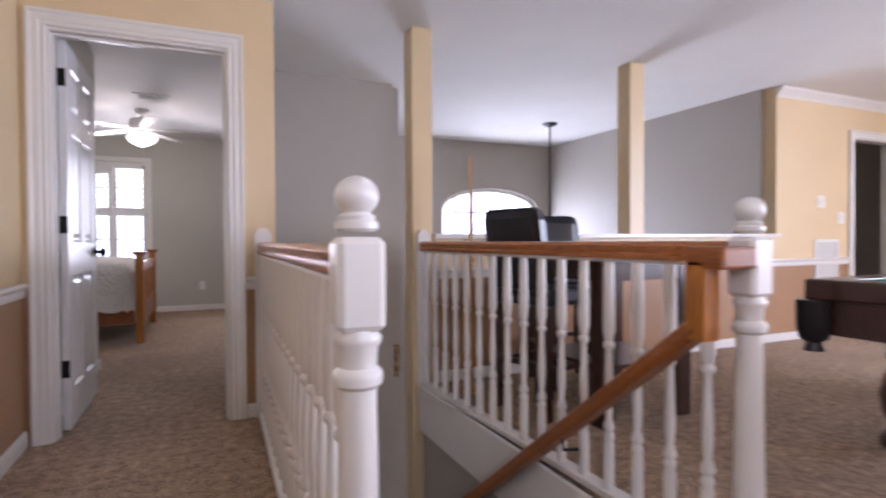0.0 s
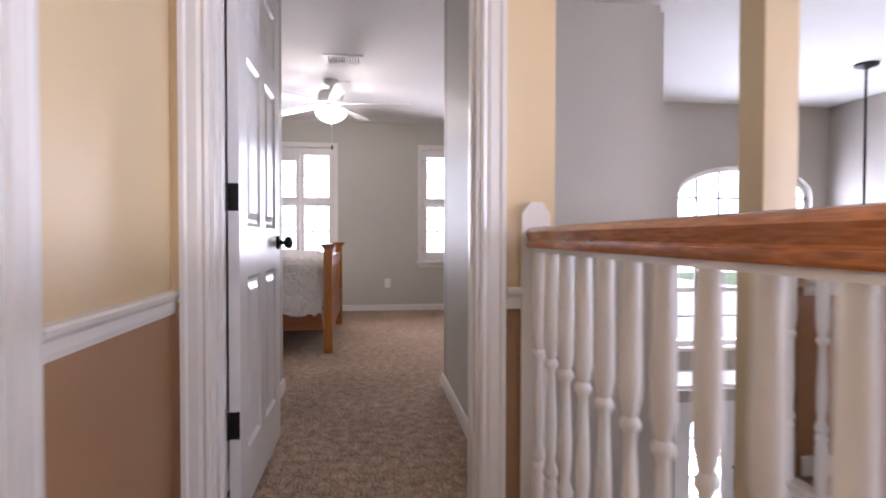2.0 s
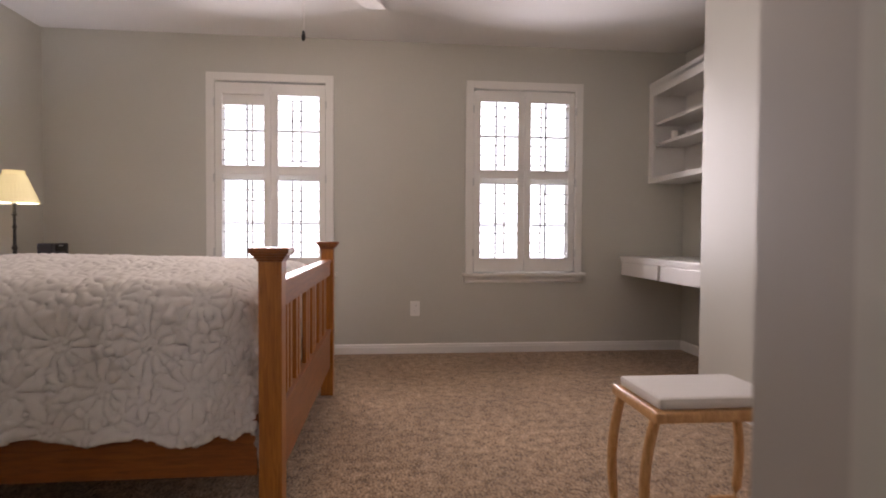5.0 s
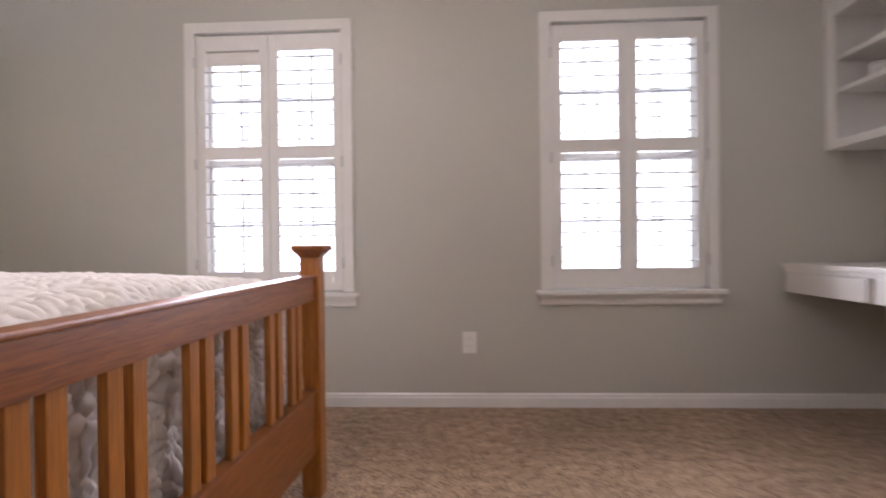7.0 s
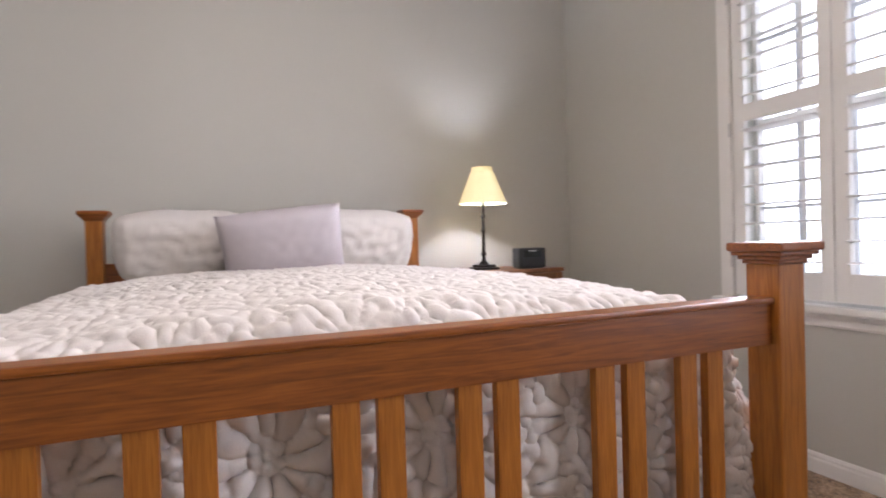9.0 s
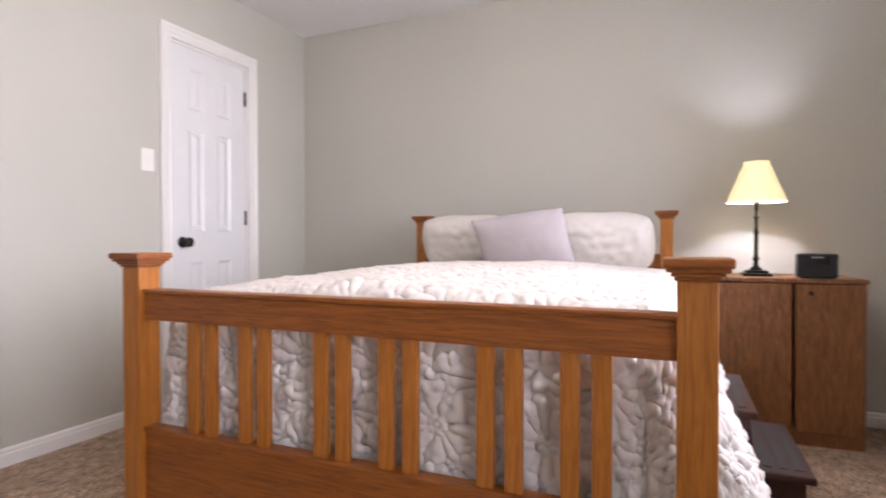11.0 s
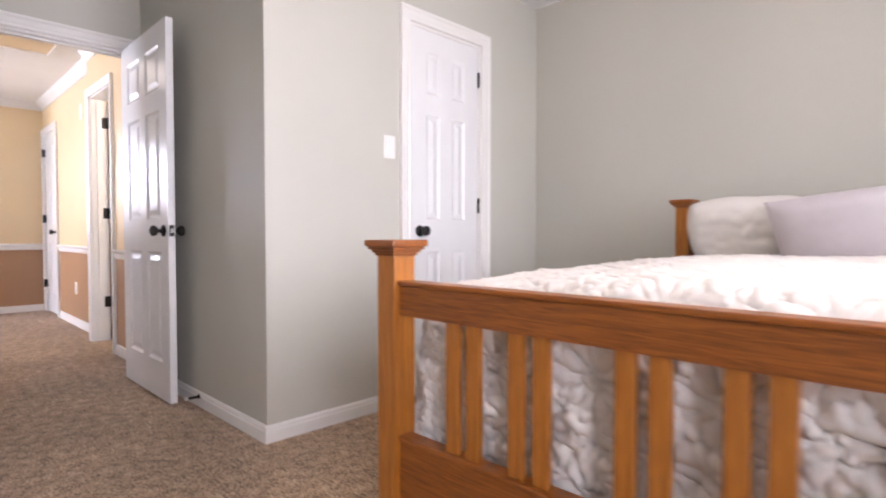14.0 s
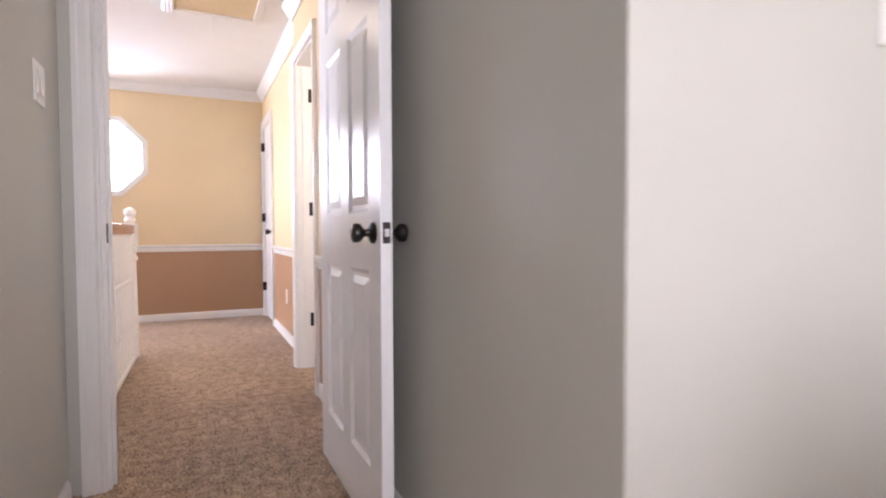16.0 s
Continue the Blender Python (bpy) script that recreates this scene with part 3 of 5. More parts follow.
def hinged_door(name, label, place, turn, w, knob_side, kind="structure", hinges=True, off=0.004):
    """A six-panel slab turned about its hinge pin; the slab lies on the -y side of the pin."""
    d = thing(name, label, "door", place, turn, kind=kind)
    slab = panel_door(d, w - 0.006, 2.02)
    slab.location = (0.003, -0.0175 - off, 0.012)
    for s in knob_side:
        knob(d, w - 0.066, 0.925, -0.0175 - off + s * 0.0175, s)
    part("latch_plate", B(w - 0.0035, w - 0.0015, -0.0175 - off - 0.012, -0.0175 - off + 0.012, 0.895, 0.955, 0.0005), BLACK, d)
    part("latch", B(w - 0.002, w + 0.006, -0.0175 - off - 0.006, -0.0175 - off + 0.006, 0.914, 0.936, 0.001), CHROME, d, "steel latch tongue")
    if hinges:
        for z in (0.33, 1.08, 1.84):
            bm = lathe([(0.0065, -0.046), (0.0078, -0.045), (0.0078, 0.045), (0.0065, 0.046)], 10, at=(0, 0.002, z))
            box(bm, -0.0005, 0.0035, -0.037, -0.002, z - 0.045, z + 0.045)
            part("hinge", bm, BLACK, d, "dark bronze hinge")
    return d


df = thing("door_frame_bedroom", "white painted doorway casing of the bedroom", "door frame", kind="structure")
jamb(df, "x", DX0, DX1, YD, 3.32, DT)
casing(df, "x", YD, DX0 + 0.006, DX1 - 0.006, DT - 0.006, -1, 0.080)
casing(df, "x", 3.32, DX0 + 0.006, DX1 - 0.006, DT - 0.006, 1, 0.075)
part("stop", boxes([(DX0 + 0.02, DX0 + 0.031, 3.245, 3.28, 0, DT - 0.02), (DX1 - 0.031, DX1 - 0.02, 3.245, 3.28, 0, DT - 0.02), (DX0 + 0.031, DX1 - 0.031, 3.245, 3.28, DT - 0.031, DT - 0.02)]), TRIM, df)
part("strike_plate", B(DX1 - 0.0225, DX1 - 0.0195, 3.284, 3.316, 0.89, 0.96, 0.001), BLACK, df, "dark bronze strike plate")
for z in (0.33, 1.08, 1.84):
    part("hinge_leaf", B(DX0 + 0.0195, DX0 + 0.0225, 3.284, 3.318, z - 0.045, z + 0.045), BLACK, df, "dark bronze hinge leaf")
hinged_door("door_1", "white six-panel door standing open against the wall", (DX0 + 0.020, 3.338, 0), 90.0, 0.785, (1, -1))

cf = thing("door_frame_closet", "white painted casing of the bedroom closet", "door frame", kind="structure")
jamb(cf, "x", CL0, CL1, YC - 0.12, YC, DT)
casing(cf, "x", YC, CL0 + 0.006, CL1 - 0.006, DT - 0.006, 1, 0.072)
hinged_door("door_2", "white six-panel closet door, shut", (CL0 + 0.02, YC - 0.004, 0), 0, CL1 - CL0 - 0.042, (1,))

bf = thing("door_frame_bath", "white painted doorway casing of the bathroom", "door frame", kind="structure")
jamb(bf, "y", BD0, BD1, HW - 0.12, HW, DT)
casing(bf, "y", HW, BD0 + 0.006, BD1 - 0.006, DT - 0.006, 1, 0.06)
part("stop", boxes([(HW - 0.075, HW - 0.04, BD1 - 0.031, BD1 - 0.02, 0, DT - 0.02), (HW - 0.075, HW - 0.04, BD0 + 0.02, BD0 + 0.031, 0, DT - 0.02)]), TRIM, bf)
part("strike_plate", B(HW - 0.115, HW - 0.080, BD1 - 0.0225, BD1 - 0.0195, 0.89, 0.96, 0.001), BLACK, bf, "dark bronze strike plate")
for z in (0.33, 1.08, 1.84):
    part("hinge_leaf", B(HW - 0.118, HW - 0.080, BD0 + 0.0195, BD0 + 0.0225, z - 0.045, z + 0.045), BLACK, bf, "dark bronze hinge leaf")
hinged_door("door_3", "white six-panel bathroom door standing open", (HW - 0.125, BD0 + 0.024, 0), 188, 0.655, (1, -1))

hf = thing("door_frame_hall_closet", "white painted casing of the hall closet", "door frame", kind="structure")
jamb(hf, "y", HC0, HC1, HS - 0.12, HS, DT)
casing(hf, "y", HS, HC0 + 0.006, HC1 - 0.006, DT - 0.006, 1, 0.07)
hinged_door("door_4", "white six-panel hall closet door, shut", (HS - 0.004, HC0 + 0.02, 0), 90, HC1 - HC0 - 0.042, (-1,), off=-0.036)

gf = thing("door_frame_game_room", "white painted doorway casing in the game room", "door frame", kind="structure")
jamb(gf, "x", GD0, GD1, 3.45, 3.57, DT)
casing(gf, "x", 3.45, GD0 + 0.006, GD1 - 0.006, DT - 0.006, -1, 0.075)
structure("wall_side_room", boxes([(5.41, 7.9, 4.6, 4.72, 0, H), (7.9, 8.02, 3.6, 4.72, 0, H)]), FOYER, "taupe wall of the side room", "wall")
structure("floor_side_room", B(5.41, 7.9, 3.42, 4.6, -0.30, 0), CARPET, "beige carpet of the side room", "carpet")

# ---- bedroom windows with plantation shutters ----


def louver(length):
    """One flat elliptical slat along x, 89 mm deep."""
    bm = bmesh.new()
    n = 10
    rings = [[bm.verts.new((x, 0.0435 * math.cos(2 * math.pi * k / n), 0.0048 * math.sin(2 * math.pi * k / n))) for k in range(n)] for x in (0, length)]
    for k in range(n):
        bm.faces.new((rings[0][k], rings[0][(k + 1) % n], rings[1][(k + 1) % n], rings[1][k]))
    bm.faces.new(rings[0])
    bm.faces.new(rings[1][::-1])
    return mesh("louver", bm, SHUT, True)


def shutter_window(name, cx, label, closed_top=False, gap=0.0):
    x0, x1 = cx - 0.415, cx + 0.415
    w = thing(name, label, "window", kind="structure")
    # casing, stool and apron
    for nm, r in (("casing_leg", (x0 - 0.06, x0, YN - 0.022, YN, WB, WT + 0.06)), ("casing_leg", (x1, x1 + 0.06, YN - 0.022, YN, WB, WT + 0.06)), ("casing_head", (x0, x1, YN - 0.022, YN, WT, WT + 0.06))):
        part(nm, B(*r, 0.004), SHUT, w)
    part("sill", B(x0 - 0.085, x1 + 0.085, YN - 0.055, YN + 0.01, WB - 0.026, WB, 0.006), SHUT, w)
    part("apron", sweep([(0, 0), (0.014, 0), (0.018, 0.01), (0.012, 0.03), (0.014, 0.055), (0, 0.055)], (x1 + 0.065, YN, WB - 0.081), (x0 - 0.065, YN, WB - 0.081)), SHUT, w)
    # sash with muntins and panes at the outer face
    ys = YN + 0.105
    fr = part("sash", boxes([(x0, x0 + 0.035, ys, ys + 0.04, WB, WT), (x1 - 0.035, x1, ys, ys + 0.04, WB, WT), (x0 + 0.035, x1 - 0.035, ys, ys + 0.04, WB, WB + 0.05),
                             (x0 + 0.035, x1 - 0.035, ys, ys + 0.04, WT - 0.04, WT), (x0 + 0.035, x1 - 0.035, ys - 0.012, ys + 0.04, 1.36, 1.40)]), SHUT, w)
    for k in (1, 2, 3):
        xm = x0 + (x1 - x0) * k / 4
        part("muntin", B(xm - 0.007, xm + 0.007, ys + 0.008, ys + 0.028, WB + 0.05, WT - 0.04), MUNT, fr)
    for zm in (1.02, 1.745):
        part("muntin", B(x0 + 0.035, x1 - 0.035, ys + 0.009, ys + 0.027, zm - 0.007, zm + 0.007), MUNT, fr)
    for z0, z1 in ((WB + 0.05, 1.36), (1.40, WT - 0.04)):
        pane = part("pane", B(x0 + 0.035, x1 - 0.035, ys + 0.016, ys + 0.020, z0, z1), GLASS, w, "clear glass pane")
        pane.visible_shadow = False
    # two shutter leaves
    yf = YN - 0.006
    for side in (0, 1):
        a = x0 + 0.004 if side == 0 else cx + 0.002
        b = cx - 0.002 if side == 0 else x1 - 0.004
        if side == 0:
            a += gap
        zt, zb = WT - 0.012, WB + 0.012
        leaf = part("shutter_leaf", boxes([(a, a + 0.05, yf, yf + 0.028, zb, zt), (b - 0.05, b, yf, yf + 0.028, zb, zt), (a + 0.05, b - 0.05, yf, yf + 0.028, zb, zb + 0.105),
                                           (a + 0.05, b - 0.05, yf, yf + 0.028, zt - 0.085, zt), (a + 0.05, b - 0.05, yf, yf + 0.028, 1.39, 1.46)], 0.0025), SHUT, w)
        ln = b - a - 0.1 - 0.006
        lm = louver(ln)
        for z0, z1 in ((zb + 0.105, 1.39), (1.46, zt - 0.085)):
            n = round((z1 - z0) / 0.079)
            step = (z1 - z0) / n
            for k in range(n):
                lv = new("louver", lm)
                lv.parent = leaf
                shut = closed_top and side == 0 and k == n - 1 and z0 > 1.4
                lv.matrix_basis = pose(a + 0.053, yf + 0.014 + (0.004 if shut else 0), z0 + step * (k + 0.5), 84 if shut else (12.0 if z0 > 1.4 else 0.5) + 1.0 * math.sin(k * 2.3 + side), 0, 0)
            tx = (a + b) / 2 + (0.055 if side == 0 else -0.055)
            part("tilt_rod", B(tx - 0.007, tx + 0.007, yf + 0.061, yf + 0.071, z0 + 0.03, z1 - 0.03, 0.002), SHUT, leaf)
        hx = x0 if side == 0 else x1
        for z in (0.80, 1.36, 1.93):
            part("hinge", B(hx - 0.006, hx + 0.006, YN - 0.027, YN - 0.0215, z - 0.03, z + 0.03, 0.001), CHROME, leaf, "small metal hinge")
    return w


shutter_window("window_1", -0.846, "white plantation-shuttered window over a white sill", closed_top=True)
shutter_window("window_2", 1.1325, "white plantation-shuttered window with a loose leaf", gap=0.006)

# ---- foyer and hall windows ----
fw = thing("window_3", "tall arched foyer window with dark muntins and white frame", "window", kind="structure")
yg = FY + 0.07
bm = bmesh.new()
for (xa, za), (xb, zb) in zip(ARCH, ARCH[1:]):
    q = [bm.verts.new(p) for p in ((xa, yg, za), (xb, yg, zb), (xb + (4.22 - xb) * 0.05, yg, zb - 0.05), (xa + (4.22 - xa) * 0.05, yg, za - 0.05),
                                   (xa, yg + 0.05, za), (xb, yg + 0.05, zb), (xb + (4.22 - xb) * 0.05, yg + 0.05, zb - 0.05), (xa + (4.22 - xa) * 0.05, yg + 0.05, za - 0.05))]
    for f in ((0, 1, 2, 3), (4, 5, 6, 7), (2, 3, 7, 6)):
        bm.faces.new([q[i] for i in f])
part("arch_frame", bm, TRIM, fw)
part("frame", boxes([(3.40, 3.45, yg, yg + 0.05, -0.26, 1.42), (4.99, 5.04, yg, yg + 0.05, -0.26, 1.42), (3.45, 4.99, yg, yg + 0.05, -0.26, -0.20), (3.45, 4.99, yg, yg + 0.05, 0.34, 0.40)]), TRIM, fw)
for k in range(1, 6):
    xm = 3.40 + 1.64 * k / 6
    top = 1.42 + 0.34 * math.sin(math.acos((4.22 - xm) / 0.82)) ** 0.85 - 0.03
    part("muntin", B(xm - 0.010, xm + 0.010, yg + 0.012, yg + 0.034, -0.20, top), DMUNT, fw)
for z in (0.07, 0.70, 1.04, 1.40):
    part("muntin", B(3.45, 4.99, yg + 0.014, yg + 0.032, z - 0.010, z + 0.010), DMUNT, fw)
structure("trim_foyer_sill", B(3.34, 5.10, FY - 0.05, FY, -0.30, -0.26, 0.005), TRIM, "white sill of the arched window", "trim")
tw = thing("window_4", "low transom window over the entry doors", "window", kind="structure")
part("frame", boxes([(3.40, 3.46, yg, yg + 0.05, -0.75, -0.52), (4.98, 5.04, yg, yg + 0.05, -0.75, -0.52), (3.46, 4.98, yg, yg + 0.05, -0.75, -0.71), (3.46, 4.98, yg, yg + 0.05, -0.56, -0.52)]), TRIM, tw)
for k in range(1, 6):
    xm = 3.40 + 1.64 * k / 6
    part("muntin", B(xm - 0.010, xm + 0.010, yg + 0.012, yg + 0.034, -0.71, -0.56), DMUNT, tw)
ed = thing("door_5", "white double entry doors with arched glass lights", "door", kind="structure")
for x0 in (3.42, 4.23):
    leaf = part("door_leaf", boxes([(x0, x0 + 0.20, yg, yg + 0.045, -2.80, -0.90), (x0 + 0.59, x0 + 0.79, yg, yg + 0.045, -2.80, -0.90), (x0 + 0.20, x0 + 0.59, yg, yg + 0.045, -1.06, -0.90),
                                    (x0 + 0.20, x0 + 0.59, yg, yg + 0.045, -2.80, -2.20)]), DOORP, ed)
    bm = bmesh.new()
    n, cx, hw = 10, x0 + 0.395, 0.195
    arc = [(cx - hw * math.cos(math.pi * k / n), -1.20 + 0.14 * math.sin(math.pi * k / n)) for k in range(n + 1)]
    for (xa, za), (xb, zb) in zip(arc, arc[1:]):
        q = [bm.verts.new(p) for y in (yg, yg + 0.045) for p in ((xa, y, za), (xb, y, zb), (xb, y, -1.055), (xa, y, -1.055))]
        for f in ((0, 1, 2, 3), (4, 5, 6, 7), (0, 1, 5, 4)):
            bm.faces.new([q[i] for i in f])
    part("arched_head", bm, DOORP, leaf)
    part("pane", B(x0 + 0.20, x0 + 0.59, yg + 0.02, yg + 0.024, -2.20, -1.06), GLASS, leaf, "clear glass pane").visible_shadow = False
    for k in (1, 2):
        part("muntin", B(x0 + 0.193 + 0.13 * k, x0 + 0.207 + 0.13 * k, yg + 0.012, yg + 0.034, -2.20, -1.09), DMUNT, leaf)
    for k in range(1, 5):
        part("muntin", B(x0 + 0.20, x0 + 0.59, yg + 0.013, yg + 0.033, -2.207 + 0.22 * k, -2.193 + 0.22 * k), DMUNT, leaf)
    part("door_handle", tube([(cx + (0.33 if x0 < 4 else -0.33), yg - 0.02, -1.90), (cx + (0.33 if x0 < 4 else -0.33), yg - 0.045, -1.88), (cx + (0.33 if x0 < 4 else -0.33), yg - 0.045, -1.68), (cx + (0.33 if x0 < 4 else -0.33), yg - 0.001, -1.66)], 0.010), BLACK, leaf, "dark metal pull handle")
ow = thing("window_5", "small white eight-sided window at the end of the hall", "window", kind="structure")
bm = bmesh.new()
ring = lambda r, y: [bm.verts.new((OC[0] + r / math.cos(math.pi / 8) * math.cos(math.pi / 8 + k * math.pi / 4), y, OC[1] + r / math.cos(math.pi / 8) * math.sin(math.pi / 8 + k * math.pi / 4))) for k in range(8)]
rr = [ring(OR, -0.752), ring(OR + 0.05, -0.752), ring(OR + 0.05, -0.722), ring(OR, -0.722)]
for i in range(4):
    for k in range(8):
        bm.faces.new((rr[i][k], rr[i][(k + 1) % 8], rr[(i + 1) % 4][(k + 1) % 8], rr[(i + 1) % 4][k]))
part("casing", bm, TRIM, ow)
part("muntin", boxes([(OC[0] - 0.008, OC[0] + 0.008, -0.82, -0.80, OC[1] - OR, OC[1] + OR), (OC[0] - OR, OC[0] + OR, -0.819, -0.801, OC[1] - 0.008, OC[1] + 0.008)]), TRIM, ow)
# Made-up window around the game room's fill lamp, never in view.
gw = thing("window_6", "unseen added window frame at the game room's fill light", "window", kind="structure")
part("frame", boxes([(7.94, 7.99, -2.45, -2.40, 0.65, 2.15), (7.94, 7.99, 0.0, 0.05, 0.65, 2.15), (7.94, 7.99, -2.40, 0.0, 0.65, 0.70), (7.94, 7.99, -2.40, 0.0, 2.10, 2.15), (7.94, 7.99, -1.225, -1.175, 0.70, 2.10)]), TRIM, gw)

# ---- stairs and balustrades ----
st = thing("staircase", "carpeted stairs that lead down into the foyer", "stairs", kind="structure")
for k in range(9):
    y = 1.0 + 0.265 * k
    part("step", B(0.63, 1.64, y, y + 0.285, -0.185 * (k + 1) - 0.185, -0.185 * (k + 1), 0.012), CARPET, st)
part("landing", B(0.63, 1.64, 3.385, 4.79, -2.04, -1.85), CARPET, st)

BAL = [(0.0205, 0), (0.0205, 0.20), (0.016, 0.215), (0.0205, 0.226), (0.0205, 0.236), (0.015, 0.25), (0.022, 0.262), (0.022, 0.272), (0.0125, 0.30), (0.0175, 0.36), (0.0175, 0.41), (0.012, 0.55),
       (0.012, 0.565), (0.021, 0.578), (0.021, 0.588), (0.014, 0.60), (0.018, 0.612), (0.018, 0.62), (0.0225, 0.635), (0.0225, 0.70), (0.019, 0.908)]
NEWEL = [(0.046, 0.0), (0.046, 0.06), (0.044, 0.09), (0.035, 0.69), (0.035, 0.715), (0.046, 0.724), (0.048, 0.738), (0.046, 0.746), (0.036, 0.755), (0.037, 0.790), (0.044, 0.800), (0.045, 0.810), (0.038, 0.822), (0.034, 0.835)]
NTOP = [(0.034, 1.006), (0.040, 1.012), (0.040, 1.022), (0.033, 1.028), (0.035, 1.034), (0.026, 1.040)] + [
    (0.041 * math.sin(math.radians(a)), 1.072 - 0.038 * math.cos(math.radians(a))) for a in range(40, 181, 10)]
HAND = [(-0.030, 0), (-0.034, 0.008), (-0.034, 0.018), (-0.027, 0.024), (-0.031, 0.036), (-0.034, 0.048), (-0.026, 0.060), (-0.012, 0.065), (0.012, 0.065), (0.026, 0.060), (0.034, 0.048), (0.031, 0.036), (0.027, 0.024), (0.034, 0.018), (0.034, 0.008), (0.030, 0)]
bal_mesh = mesh("baluster", lathe(BAL, 14), TRIM, True)


def newel(x, y, parent):
    p = part("newel", lathe(NEWEL, 24), TRIM, parent, "turned white newel post", smooth=True)
    p.location = (x, y, 0)
    bm = B(-0.045, 0.045, -0.045, 0.045, 0.822, 0.996)
    bmesh.ops.bevel(bm, geom=[e for e in bm.edges], offset=0.012, segments=1, affect="EDGES")
    part("newel_block", bm, TRIM, p)
    part("newel_ball", lathe(NTOP, 24), TRIM, p, smooth=True)


def balustrade(label, place, turn, run_length, count):
    """White balusters under an oak rail, from the newel at the place to a half newel on the wall."""
    b = thing("balustrade", label, "railing", place, turn)
    newel(0, 0, b)
    L = run_length
    part("shoe", B(-0.035, 0.035, 0.045, L, 0, 0.028, 0.006), TRIM, b)
    part("handrail", sweep(HAND, (0, 0.040, 0.918), (0, L - 0.018, 0.918)), RAILW, b, "reddish oak handrail", smooth=True)
    part("fillet", B(-0.02, 0.02, 0.05, L - 0.02, 0.905, 0.918), TRIM, b)
    bm = bmesh.new()
    box(bm, -0.046, 0.046, L - 0.018, L - 0.001, 0.0, 0.99)
    vs = [bm.verts.new((dx, y, z)) for y in (L - 0.018, L - 0.001) for dx, z in ((-0.046, 0.99), (0.046, 0.99), (0.046, 1.025), (0.020, 1.062), (-0.020, 1.062), (-0.046, 1.025))]
    for k in range(6):
        bm.faces.new((vs[k], vs[(k + 1) % 6], vs[6 + (k + 1) % 6], vs[6 + k]))
    bm.faces.new(vs[:6])
    bm.faces.new(vs[6:][::-1])
    part("half_newel", bm, TRIM, b, "flat white half newel on the wall")
    for k in range(count):
        o = new("baluster", bal_mesh)
        o.parent = b
        o.location = (0, 0.05 + (L - 0.05) * (k + 0.6) / count, 0)
    return b


balustrade("white turned balusters under a reddish oak handrail by the hall", (0.523, 0.97, 0), -1.35, 2.22, 17)
balustrade("white turned balusters under an oak handrail by the game room", (1.70, 1.05, 0), 1.3, 2.39, 16)
structure("trim_stair_skirt", boxes([(1.60, 1.639, 1.0, 3.42, -0.30, 0.0), (0.641, 0.66, 1.0, 3.2, -0.30, -0.002)]), TRIM, "white painted stair well edge", "trim")
hr = thing("stair_handrail", "orange oak handrail that slopes down along the stairs", "handrail")
part("rail", sweep([(-0.03, -0.03), (0.03, -0.03), (0.034, -0.01), (0.03, 0.02), (0.015, 0.03), (-0.015, 0.03), (-0.03, 0.02), (-0.034, -0.01)], (1.560, 1.10, 0.74), (1.560, 3.30, -0.976)), OAKX, hr)
part("rise", boxes([(1.527, 1.593, 1.06, 1.125, 0.70, 0.93)], 0.006), OAKV, hr, "upright oak end block")
part("return", boxes([(1.527, 1.668, 1.00, 1.125, 0.905, 0.968)], 0.010), OAKY, hr)
for y in (1.75, 2.7):
    part("bracket", tube([(1.64, y, 0.74 - (y - 1.1) * 0.78 - 0.09), (1.565, y, 0.74 - (y - 1.1) * 0.78 - 0.08), (1.560, y, 0.74 - (y - 1.1) * 0.78 - 0.03)], 0.007), BLACK, hr, "dark metal bracket")

# ---- bed ----
BY0, BY1, FXB, HXB = 6.037, 7.532, -0.297, -2.25
bed = thing("bed", "honey oak slatted bed with square capped posts", "bed")


def bed_post(x, y, h, s=0.035):
    p = part("post", B(x - s, x + s, y - s, y + s, 0, h - 0.042, 0.003), OAKV, bed)
    bm = bmesh.new()
    for w, z0, z1 in ((s + 0.005, h - 0.042, h - 0.034), (s + 0.011, h - 0.034, h - 0.026), (s + 0.019, h - 0.026, h - 0.018)):
        box(bm, x - w, x + w, y - w, y + w, z0, z1, 0.003)
    box(bm, x - s - 0.025, x + s + 0.025, y - s - 0.025, y + s + 0.025, h - 0.018, h, 0.005)
    part("cap", bm, OAKY, p, "stepped moulded oak cap")


for x, h in ((FXB, 0.895), (HXB, 1.085)):
    bed_post(x, BY0, h, 0.035 if x == FXB else 0.032)
    bed_post(x, BY1 if x == FXB else BY1 - 0.085, h, 0.035 if x == FXB else 0.032)
part("foot_rail", B(FXB - 0.018, FXB + 0.018, BY0 + 0.033, BY1 - 0.033, 0.700, 0.778, 0.002), OAKY, bed)
part("rail_cap", B(FXB - 0.026, FXB + 0.026, BY0 + 0.033, BY1 - 0.033, 0.778, 0.790, 0.004), OAKY, bed)
part("foot_panel", B(FXB - 0.018, FXB + 0.018, BY0 + 0.033, BY1 - 0.033, 0.165, 0.375, 0.003), OAKY, bed)
part("panel_cap", B(FXB - 0.024, FXB + 0.024, BY0 + 0.033, BY1 - 0.033, 0.375, 0.388, 0.004), OAKY, bed)
slat = mesh("slat", B(-0.009, 0.009, -0.0195, 0.0195, 0.388, 0.700, 0.002), OAKV)
for c in (6.280, 6.466, 6.712, 6.898, 7.145, 7.328):
    for d in (-0.032, 0.032):
        o = new("slat", slat)
        o.parent, o.location = bed, (FXB, c + d, 0)
part("head_rail", B(HXB - 0.018, HXB + 0.018, BY0 + 0.033, BY1 - 0.115, 0.76, 0.86, 0.003), OAKY, bed)
